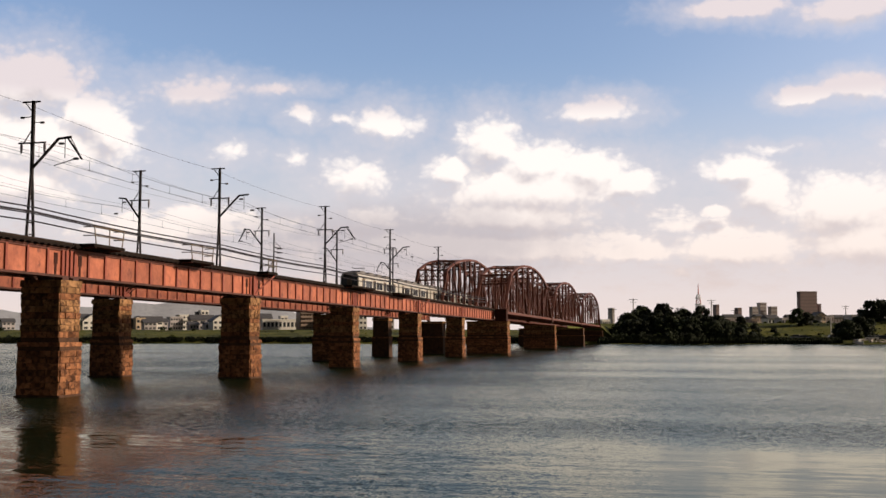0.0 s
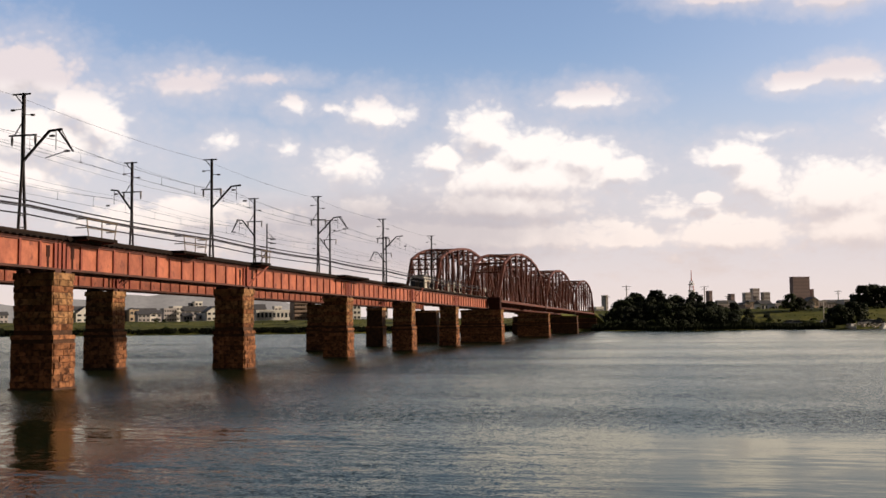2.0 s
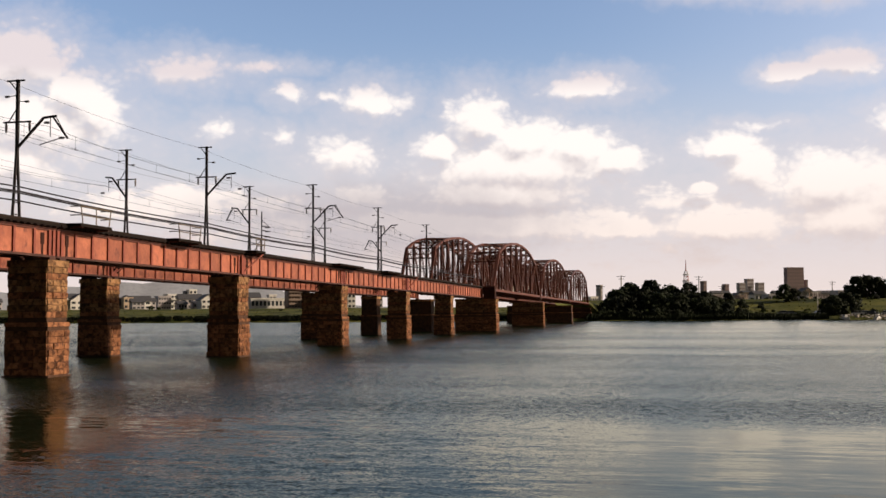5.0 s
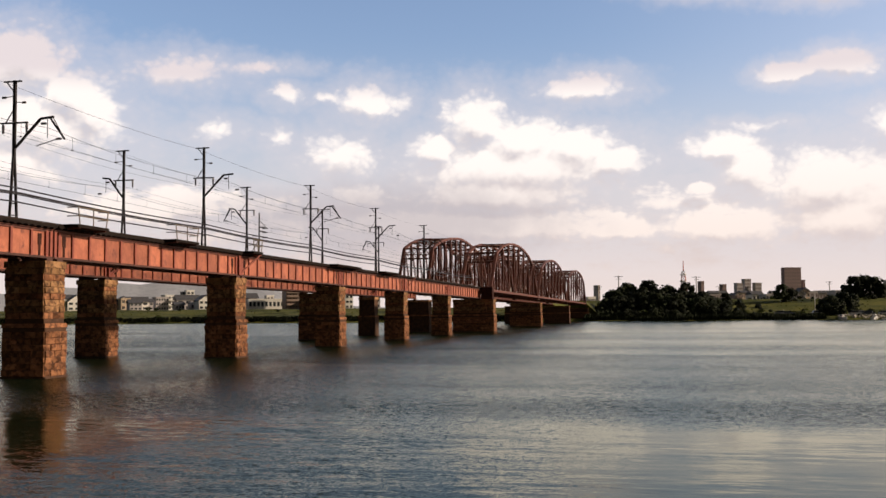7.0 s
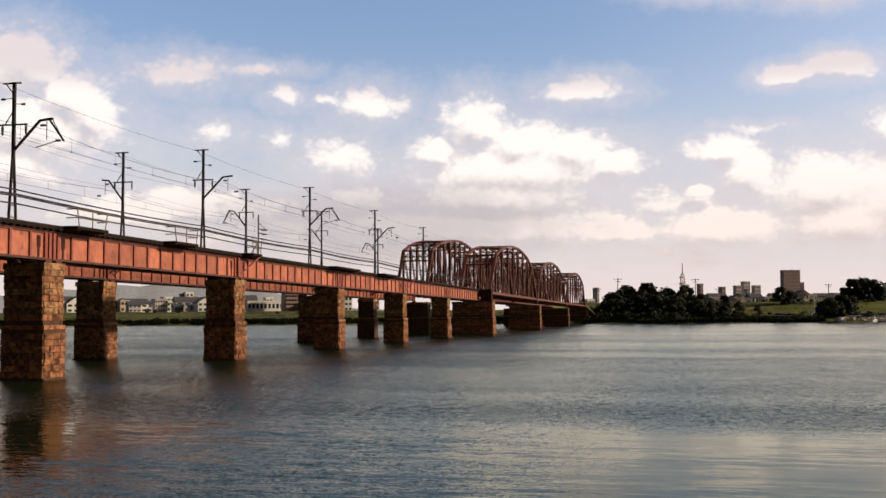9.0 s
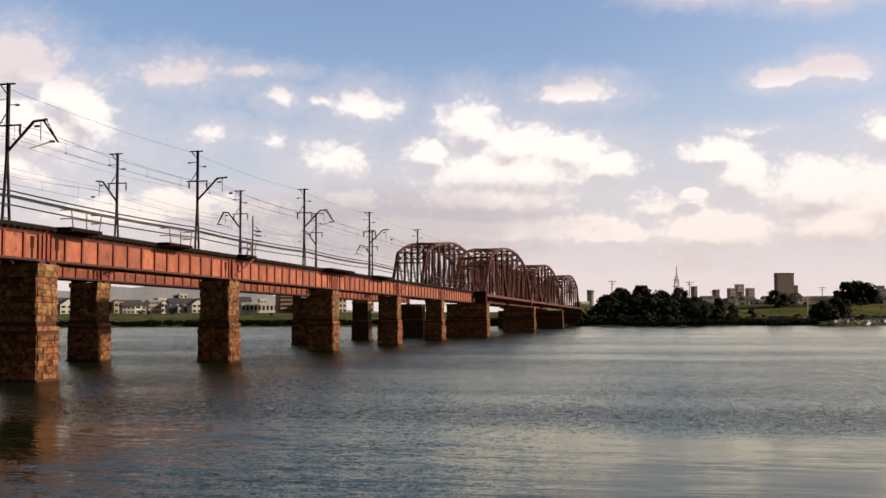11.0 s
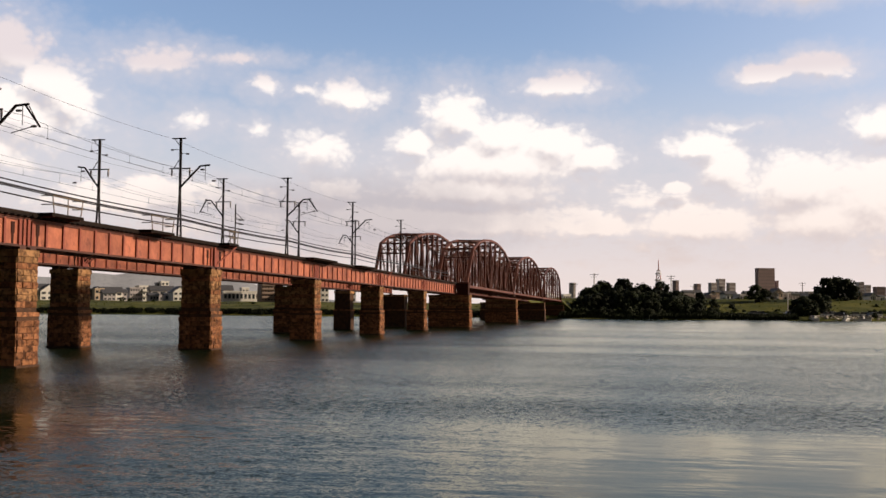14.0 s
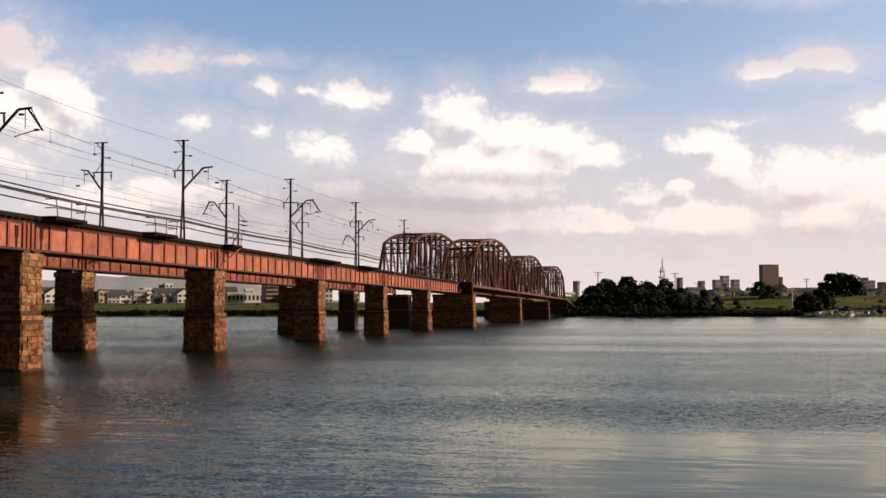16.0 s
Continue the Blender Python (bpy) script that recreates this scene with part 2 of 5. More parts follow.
M_CREAM = mat("cream_render", (0.62, 0.48, 0.34), (0.52, 0.40, 0.28), 0.25, 0.8)
M_GREYB = mat("grey_building", (0.50, 0.46, 0.46), (0.42, 0.39, 0.39), 0.15, 0.8)
M_TOWERB = mat("brown_grey_building", (0.31, 0.225, 0.225), (0.27, 0.195, 0.195), 0.08, 0.8)
M_BROWNB = mat("brown_apartment", (0.34, 0.25, 0.20), (0.27, 0.20, 0.16), 0.2, 0.8)
M_TILE = mat("dark_roof_tile", (0.095, 0.095, 0.105), (0.06, 0.06, 0.068), 0.6, 0.7, bump=0.3, stretch=(1, 4, 1))
M_PANE = mat("window_glass", (0.05, 0.06, 0.07), (0.03, 0.035, 0.04), 0.3, 0.12, spec=0.6)
# paler copy of the pane for far blocks, with distance haze in its colour
M_FARPANE = mat("haze_tinted_window", (0.22, 0.17, 0.165), (0.19, 0.15, 0.145), 0.3, 0.4)
M_RED = mat("mast_red", (0.50, 0.09, 0.05), (0.42, 0.075, 0.04), 0.3, 0.6)
M_OFFWHITE = mat("mast_white", (0.70, 0.66, 0.64), (0.6, 0.56, 0.54), 0.3, 0.6)
M_LEAF = mat("foliage", (0.024, 0.034, 0.011), (0.010, 0.015, 0.006), 0.35, 0.75, vary=0.45, spec=0.2, fine=7)
M_LEAF2 = mat("bright_foliage", (0.10, 0.12, 0.022), (0.05, 0.07, 0.016), 0.35, 0.75, vary=0.35, spec=0.2, fine=7)
M_BARK = mat("bark", (0.09, 0.065, 0.045), (0.05, 0.038, 0.028), 2.0, 0.9, bump=0.4)
M_GRASS = mat("grass", (0.155, 0.150, 0.036), (0.062, 0.074, 0.018), 0.09, 0.95, 0, 0.9, 11, spec=0.1, stain=(0.024, 0.032, 0.010), stain_scale=0.07, stain_at=(0.50, 0.64))
M_GROUND = mat("far_ground", (0.11, 0.11, 0.06), (0.07, 0.075, 0.04), 0.01, 0.95, 0, 0.0, 20, spec=0.1)
M_MUD = mat("bank_mud", (0.13, 0.10, 0.065), (0.07, 0.055, 0.04), 0.3, 0.95, 0, 0.4)
# distance haze is mixed into the hills' base colour
M_HILL = mat("haze_tinted_hill", (0.40, 0.42, 0.47), (0.36, 0.38, 0.43), 0.004, 1.0, spec=0.0)
M_CARW = mat("car_white", (0.78, 0.77, 0.75), (0.7, 0.69, 0.67), 0.5, 0.3)
M_CARD = mat("car_dark", (0.07, 0.075, 0.085), (0.05, 0.055, 0.06), 0.5, 0.3)
M_STONEW = mat("pale_rock", (0.46, 0.42, 0.37), (0.30, 0.27, 0.24), 0.8, 0.9, bump=0.5, vary=0.3)


def water_material():
    """Murky river water; the small waves are slopes laid on the surface's normal."""
    m = bpy.data.materials.new("river_water")
    m.use_nodes = True
    t = m.node_tree
    t.nodes.remove(t.nodes["Principled BSDF"])
    k = Nodes(t)
    v = k.n("ShaderNodeTexCoord").outputs["Object"]
    murk = k.mix(k.noise(v, 0.03, 3.0), (0.005, 0.012, 0.006), (0.008, 0.016, 0.008))

    def slopes(stretch, scale, detail, gain):
        c = k.n("ShaderNodeTexNoise", vals={"Vector": k.vec("MULTIPLY", v, stretch).outputs[0], "Scale": scale, "Detail": detail, "Roughness": 0.6}).outputs["Color"]
        return k.vec("MULTIPLY", k.vec("SUBTRACT", c, (0.5, 0.5, 0.5)).outputs[0], gain).outputs[0]

    def scaled(a, f):
        return k.vec("MULTIPLY", a, k.n("ShaderNodeCombineXYZ", vals={0: f, 1: f, 2: f}).outputs[0]).outputs[0]

    spot = k.n("ShaderNodeSeparateXYZ", vals={0: v})
    # a breeze roughens the open river; the strip by the near bank lies in its lee
    edge = k.math("ADD", spot.outputs[1], k.math("MULTIPLY", k.math("SUBTRACT", k.noise(v, 0.07, 3.0), 0.5), 9.0))
    breeze = k.ramp(edge, 32.0, 41.0)
    far = k.ramp(spot.outputs[1], 70.0, 240.0, 1.0, 0.60)
    gust = k.ramp(k.noise(k.vec("MULTIPLY", v, (0.3, 1.0, 1)).outputs[0], 0.045, 3.0, 0.6), 0.35, 0.62, 0.6, 1.1)
    # slopes grow to the left to darken the water there
    gust = k.math("MULTIPLY", gust, k.ramp(spot.outputs[0], -34.0, -4.0, 2.2, 1.0))
    lee = k.ramp(k.noise(k.vec("MULTIPLY", v, (0.35, 1.0, 1)).outputs[0], 0.16, 2.0, 0.5), 0.36, 0.60, 0.35, 1.2)
    lee = k.math("MULTIPLY", lee, k.ramp(spot.outputs[0], -13.0, 0.0, 1.0, 0.30))
    chop = k.vec("ADD", slopes((1.0, 1.2, 1), 2.2, 3.0, (0.50, 0.80, 0)), slopes((1.0, 1.2, 1), 11.0, 2.0, (0.75, 0.90, 0))).outputs[0]
    rough = k.math("MAXIMUM", k.math("MULTIPLY", k.math("MULTIPLY", breeze, far), gust), k.math("MULTIPLY", k.ramp(spot.outputs[0], -10.0, 1.0, 0.70, 0.02), k.ramp(spot.outputs[0], -17.0, -11.0, 0.35, 1.0)))
    chop = k.n("ShaderNodeSeparateXYZ", vals={0: scaled(chop, rough)})
    # all ripple slopes are turned towards the camera's bank, mirroring higher, darker sky
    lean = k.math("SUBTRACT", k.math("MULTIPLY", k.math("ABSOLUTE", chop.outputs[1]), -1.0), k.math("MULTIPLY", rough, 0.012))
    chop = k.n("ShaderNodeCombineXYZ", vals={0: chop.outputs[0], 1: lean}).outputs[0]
    lines = k.vec("ADD", slopes((0.22, 1.3, 1), 1.5, 2.0, (0.04, 0.22, 0)), slopes((0.4, 1.6, 1), 4.0, 2.0, (0.06, 0.16, 0))).outputs[0]
    lines = scaled(lines, k.math("MULTIPLY", lee, k.math("MULTIPLY_ADD", breeze, -0.8, 1.0)))
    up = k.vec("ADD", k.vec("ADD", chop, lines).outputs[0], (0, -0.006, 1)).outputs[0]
    up = k.vec("NORMALIZE", up).outputs[0]
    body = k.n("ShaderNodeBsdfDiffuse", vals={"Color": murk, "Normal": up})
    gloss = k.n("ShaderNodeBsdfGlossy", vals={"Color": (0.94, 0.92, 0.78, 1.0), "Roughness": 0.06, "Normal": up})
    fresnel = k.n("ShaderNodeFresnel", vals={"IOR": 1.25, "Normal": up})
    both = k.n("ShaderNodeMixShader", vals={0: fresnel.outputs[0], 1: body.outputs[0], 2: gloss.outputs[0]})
    t.links.new(both.outputs[0], t.nodes["Material Output"].inputs["Surface"])
    return m


M_WATER = water_material()

# ---- mesh tools ----


def box(bm, lo, hi, taper=0.0):
    """A box between two corners; taper draws its top in."""
    x0, y0, z0 = lo
    x1, y1, z1 = hi
    t = taper
    vs = [bm.verts.new(p) for p in ((x0, y0, z0), (x1, y0, z0), (x1, y1, z0), (x0, y1, z0), (x0 + t, y0 + t, z1), (x1 - t, y0 + t, z1), (x1 - t, y1 - t, z1), (x0 + t, y1 - t, z1))]
    for f in ((3, 2, 1, 0), (4, 5, 6, 7), (0, 1, 5, 4), (1, 2, 6, 5), (2, 3, 7, 6), (3, 0, 4, 7)):
        bm.faces.new([vs[i] for i in f])


def beam(bm, p, q, w, h=None):
    """A straight bar from p to q, w wide and h deep."""
    p, q, h = Vector(p), Vector(q), h or w
    d = (q - p).normalized()
    side = d.cross(Vector((0, 0, 1)))
    side = Vector((1, 0, 0)) if side.length < 1e-3 else side.normalized()
    up = side.cross(d)
    ends = []
    for c in (p, q):
        ends.append([bm.verts.new(c + side * sx * w / 2 + up * sy * h / 2) for sx, sy in ((-1, -1), (1, -1), (1, 1), (-1, 1))])
    a, b = ends
    for i in range(4):
        bm.faces.new((a[i], a[(i + 1) % 4], b[(i + 1) % 4], b[i]))
    bm.faces.new(a[::-1])
    bm.faces.new(b)


def rod(bm, pts, r, sides=6):
    """A round bar through the points."""
    rings = []
    for i, p in enumerate(pts):
        p = Vector(p)
        d = (Vector(pts[min(i + 1, len(pts) - 1)]) - Vector(pts[max(i - 1, 0)])).normalized()
        s = d.cross(Vector((0, 0, 1)))
        s = Vector((1, 0, 0)) if s.length < 1e-3 else s.normalized()
        u = s.cross(d)
        rr = r[i] if isinstance(r, (list, tuple)) else r
        rings.append([bm.verts.new(p + (s * math.cos(a) + u * math.sin(a)) * rr) for a in (2 * math.pi * j / sides for j in range(sides))])
    for a, b in zip(rings, rings[1:]):
        for j in range(sides):
            bm.faces.new((a[j], a[(j + 1) % sides], b[(j + 1) % sides], b[j]))
    bm.faces.new(rings[0][::-1])
    bm.faces.new(rings[-1])


def mesh_of(name, bm, material, smooth=False):
    me = bpy.data.meshes.new(name)
    bmesh.ops.recalc_face_normals(bm, faces=bm.faces[:])
    bm.to_mesh(me)
    bm.free()
    me.materials.append(material)
    if smooth:
        for f in me.polygons:
            f.use_smooth = True
    return me


def part(name, bm, material, parent, label="", smooth=False):
    ob = new(name, bm if isinstance(bm, bpy.types.Mesh) else mesh_of(name, bm, material, smooth))
    ob.parent = parent
    return tagged(ob, label) if label else ob


def thing(name, m, label, category, group=""):
    ob = new(name)
    ob.matrix_world = m
    return tagged(ob, label, category, group)


def boxes(*pairs):
    bm = bmesh.new()
    for lo, hi in pairs:
        box(bm, lo, hi)
    return bm


def beams(*rows):
    bm = bmesh.new()
    for r in rows:
        beam(bm, *r)
    return bm


# ---- the plan ----
SPAN, PIER_Y, PIER_T = 26.1, 53.2, 2.13   # girder spans; near face of the first pier; pier thickness
NEAR_X, FAR_X = -36.35, -48.0             # middle of the two tracks
TRUSS_Y, TRUSS_L = 184.8, 62.4
GRADE = -0.0068
TILT = math.degrees(math.atan(GRADE))


def deck(y):
    """Height of the tops of the sleepers."""
    return 8.72 + GRADE * (y - 48)


def sheet(name, quads, material, label, category="", kind="structure"):
    bm = bmesh.new()
    for q in quads:
        bm.faces.new([bm.verts.new(p) for p in q])
    ob = new(name, mesh_of(name, bm, material))
    return tagged(ob, label, category or name, kind=kind)


# ---- ground, river, banks ----
def grid_land(name, xs, ys, height, material, label):
    bm = bmesh.new()
    rows = [[bm.verts.new((x, y, height(x, y))) for x in xs] for y in ys]
    for a, b in zip(rows, rows[1:]):
        for i in range(len(xs) - 1):
            bm.faces.new((a[i], a[i + 1], b[i + 1], b[i]))
    return tagged(new(name, mesh_of(name, bm, material, True)), label, "ground", kind="structure")


def shore(x):
    """Where the far bank meets the water."""
    return 372 + 0.10 * x + 6 * noise.noise((x * 0.02, 3.1, 0)) + 2 * noise.noise((x * 0.11, 1.1, 0))


def lerp(v, pts):
    for (a, b), (c, d) in zip(pts, pts[1:]):
        if v <= c:
            return b + (d - b) * max(0.0, min(1.0, (v - a) / (c - a)))
    return pts[-1][1]


def bank_height(x, y):
    d = y - shore(x)
    if x < -55:
        z = lerp(d, ((-6, -1.0), (0, 0.1), (2, 1.4), (25, 2.2), (60, 4.4), (75, 5.2), (400, 4.6), (4600, 4.0)))
    else:
        z = lerp(d, ((-6, -1.0), (0, 0.1), (2, 0.9), (22, 2.6), (40, 5.4), (54, 7.6), (66, 7.6), (84, 4.4), (4600, 4.0)))
    return z + 0.35 * noise.noise((x * 0.06, y * 0.06, 0)) * (1 if d < 200 else 0)


def spaced(a, b, n, power=1.0):
    return [a + (b - a) * (i / n) ** power for i in range(n + 1)]


far_bank = grid_land("ground", spaced(-4200, -420, 12)[:-1] + spaced(-420, 200, 155) + spaced(200, 4200, 12)[1:], spaced(325, 480, 62) + spaced(480, 4700, 14, 2.0)[1:], bank_height, M_GRASS, "grassy far river bank rising to a levee, with flat land behind")
# rises to 16 m behind the camera, dark, to hold back sky light and bounce
near_bank = grid_land("near_bank", spaced(-4200, 4200, 60), spaced(-4500, -80, 8) + spaced(-80, 26, 34)[1:], lambda x, y: lerp(y, ((-4500, 6.0), (-80, 16.0), (-42, 16.0), (-9, 2.0), (2, 2.0), (14, -0.3), (26, -1.6))), M_LEAF, "unseen near river bank, raised high and dark green to block light")
riverbed = grid_land("riverbed", spaced(-4300, 4300, 4), spaced(-4600, 4750, 4), lambda x, y: -2.2, M_MUD, "muddy river bed")
water = grid_land("water", spaced(-4200, 4200, 4), spaced(6, 420, 4), lambda x, y: 0.0, M_WATER, "grey-green rippled river water reflecting clouds")



# ---- piers ----
def stone_meshes(material, lx, lz, depth, count=5):
    """Rough-faced blocks, lx wide along x and lz high, their face towards -y."""
    out = []
    for i in range(count):
        bm = bmesh.new()
        r = lambda a: random.uniform(-a, a)
        depth = random.uniform(0.02, 0.085)
        e = 0.014
        back = [bm.verts.new(p) for p in ((-lx / 2, 0, -lz / 2), (lx / 2, 0, -lz / 2), (lx / 2, 0, lz / 2), (-lx / 2, 0, lz / 2))]
        front = [bm.verts.new((x + r(0.02), -depth + r(0.035), z + r(0.02))) for x, z in ((-lx / 2 + e, -lz / 2 + e), (lx / 2 - e, -lz / 2 + e), (lx / 2 - e, lz / 2 - e), (-lx / 2 + e, lz / 2 - e))]
        mid = bm.verts.new((r(0.08), -depth - random.uniform(0.0, 0.05), r(0.05)))
        for a in range(4):
            b = (a + 1) % 4
            bm.faces.new((back[a], back[b], front[b], front[a]))
            bm.faces.new((front[a], front[b], mid))
        out.append(mesh_of("stone", bm, material))
    return out


COURSE = 0.36
STONES = {}


def stone_pool(length, material):
    key = (round(length, 2), material.name)
    if key not in STONES:
        STONES[key] = stone_meshes(material, length - 0.012, COURSE - 0.012, 0.06)
    return STONES[key]


def pier(xc, y, top, width, label, group, detail, thick=PIER_T):
    """A masonry pier in two stages; y: its face towards the near bank."""
    p = thing("bridge_pier", pose(xc, y + thick / 2, 0), label, "bridge pier", group)
    hw, ht, step = width / 2, thick / 2, 3.0
    part("lower_stage", boxes(((-hw, -ht, -2.2), (hw, ht, step))), M_CORE, p)
    part("upper_stage", boxes(((-hw + 0.12, -ht + 0.08, step), (hw - 0.12, ht - 0.08, top - 0.35))), M_CORE, p)
    bm = bmesh.new()
    box(bm, (-hw - 0.06, -ht - 0.06, step - 0.14), (hw + 0.06, ht + 0.06, step + 0.10), 0.05)
    part("ledge", bm, M_BRICK, p)
    bm = bmesh.new()
    box(bm, (-hw + 0.02, -ht, top - 0.38), (hw - 0.02, ht, top), 0.02)
    part("cap", bm, M_STONE, p, "weathered stone cap")
    bm = bmesh.new()
    box(bm, (-hw - 0.22, -ht - 0.18, -2.0), (hw + 0.22, ht + 0.18, 0.10), 0.1)
    part("footing", bm, M_CORE, p)
    if not detail:
        return p
    z, row = 0.12, 0
    while z < top - 0.42:
        if not (step - 0.45 < z < step + 0.12):
            low = z < step
            a, b = (hw, ht) if low else (hw - 0.12, ht - 0.08)
            material = M_BRICK if (low or row % 3 == 0) else M_STONE
            for turn, half, reach in ((0, a, b), (90, b, a)) if detail == 1 else ((0, a, b), (90, b, a), (180, a, b), (270, b, a)):
                cuts = [0, 0.36, 0.68, 1] if row % 2 else [0, 0.22, 0.55, 0.80, 1]
                if half < 1.15:
                    cuts = [0, 0.42, 1] if row % 2 else [0, 0.26, 0.74, 1]
                for u, v in zip(cuts, cuts[1:]):
                    length = (v - u) * half * 2
                    m = random.choice(stone_pool(length, material))
                    s = part("stone", m, material, p)
                    mid = (u + v - 1) * half
                    local = pose(0, 0, 0, 0, 0, turn) @ pose(mid, -reach + 0.004, z + COURSE / 2)
                    s.matrix_local = local
        z += COURSE
        row += 1
    return p


# ---- girder spans ----
RIB = mesh_of("stiffener", boxes(((0, -0.055, -0.73), (0.11, 0.055, 0.73)), ((0.095, -0.09, -0.73), (0.115, 0.09, 0.73))), M_RIB)
RIB_W = mesh_of("stiffener", boxes(((0, -0.12, -0.73), (0.13, 0.12, 0.73))), M_RIB)
TIE = mesh_of("sleeper", boxes(((-1.42, -0.11, -0.2), (1.42, 0.11, 0.0))), M_TIE)


def girder_span(xc, y0, y1, label, group):
    """A deck span: two plate girders, bracing, sleepers and rails, hung below the sleeper tops."""
    length, ym = y1 - y0 - 0.12, (y0 + y1) / 2
    s = thing("girder_span", pose(xc, ym, deck(ym), TILT), label, "bridge span", group)
    hl, zt, zb = length / 2, -0.22, -1.86
    for sx in (-1, 1):
        x = sx * 1.0
        web = part("girder", boxes(((x - 0.012, -hl, zb), (x + 0.012, hl, zt))), M_GIRDER, s, "orange-red painted plate girder web")
        # both flanges are a darker red than the web
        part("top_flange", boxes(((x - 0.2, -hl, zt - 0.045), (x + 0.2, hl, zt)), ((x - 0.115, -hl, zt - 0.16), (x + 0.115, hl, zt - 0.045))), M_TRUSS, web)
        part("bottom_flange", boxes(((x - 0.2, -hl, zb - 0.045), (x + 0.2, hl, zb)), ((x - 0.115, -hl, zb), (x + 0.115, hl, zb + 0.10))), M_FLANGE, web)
        n = 14
        if sx > 0:
            bay = (2 * hl - 0.3) / n
            plate = mesh_of("web_plate", boxes(((0, -bay / 2 + 0.01, zb + 0.06), (0.006, bay / 2 - 0.01, zt - 0.05))), M_GIRDER)
            for i in range(n):
                q = part("web_plate", plate, None, web)
                q.matrix_local = pose(x + 0.012, -hl + 0.15 + bay * (i + 0.5), 0)
            for y in (-hl + 0.36, -hl + 1.15, hl - 0.36, hl - 1.15):
                # near-black plates between the end stiffeners
                part("splice_plate", boxes(((x + 0.012, y - 0.16, zt - 0.95), (x + 0.06, y + 0.16, zt - 0.30)), ((x + 0.012, y - 0.09, zb + 0.12), (x + 0.05, y + 0.09, zt - 0.95))), M_DARKRED, web)
        for i in range(n + 1):
            y = -hl + 0.15 + (2 * hl - 0.3) * i / n
            r = part("stiffener", RIB_W if i in (0, n) else RIB, None, web)
            r.matrix_local = pose(x + sx * 0.012, y, (zt + zb) / 2 - 0.02, 0, 0, 0 if sx > 0 else 180)
        for y in (-hl + 0.55, hl - 0.55):
            r = part("stiffener", RIB_W, None, web)
            r.matrix_local = pose(x + sx * 0.012, y, (zt + zb) / 2 - 0.02, 0, 0, 0 if sx > 0 else 180)
        for y in (-hl + 0.45, hl - 0.45):
            part("bearing", boxes(((x - 0.25, y - 0.3, zb - 0.19), (x + 0.25, y + 0.3, zb - 0.045))), M_FLANGE, s)
    n = 7
    for i in range(n + 1):
        y = -hl + 0.4 + (2 * hl - 0.8) * i / n
        part("cross_frame", beams(((-1, y, zt - 0.1), (1, y, zb + 0.1), 0.09), ((1, y, zt - 0.1), (-1, y, zb + 0.1), 0.09), ((-1, y, zb + 0.12), (1, y, zb + 0.12), 0.1)), M_FLANGE, s)
    count = int(length / 0.6)
    for i in range(count):
        t = part("sleeper", TIE, None, s)
        t.matrix_local = pose(0, -hl + 0.3 + i * (length - 0.6) / (count - 1), 0)
    for x in (-0.533, 0.533):
        part("rail", boxes(((x - 0.035, -hl - 0.05, 0.03), (x + 0.035, hl + 0.05, 0.17)), ((x - 0.07, -hl - 0.05, 0.004), (x + 0.07, hl + 0.05, 0.03))), M_RAIL, s)
    for x in (-1.43, 1.43):
        # added board that closes the sleeper ends into one solid dark line
        part("edge_board", boxes(((x - 0.02, -hl, -0.13), (x + 0.03, hl, 0.01))), M_BOARD, s)
    for x in (-1.25, 1.25):
        part("guard_timber", boxes(((x - 0.1, -hl, 0.004), (x + 0.1, hl, 0.13))), M_TIE, s)
    return s


# ---- truss spans ----
HEIGHTS = (0.0, 7.0, 8.7, 9.55, 9.95, 9.95, 9.55, 8.7, 7.0, 0.0)
FAR_HEIGHTS = (0.0, 8.0, 9.4, 10.3, 10.9, 11.3, 11.5, 11.3, 10.9, 10.3, 9.4, 8.0, 0.0)


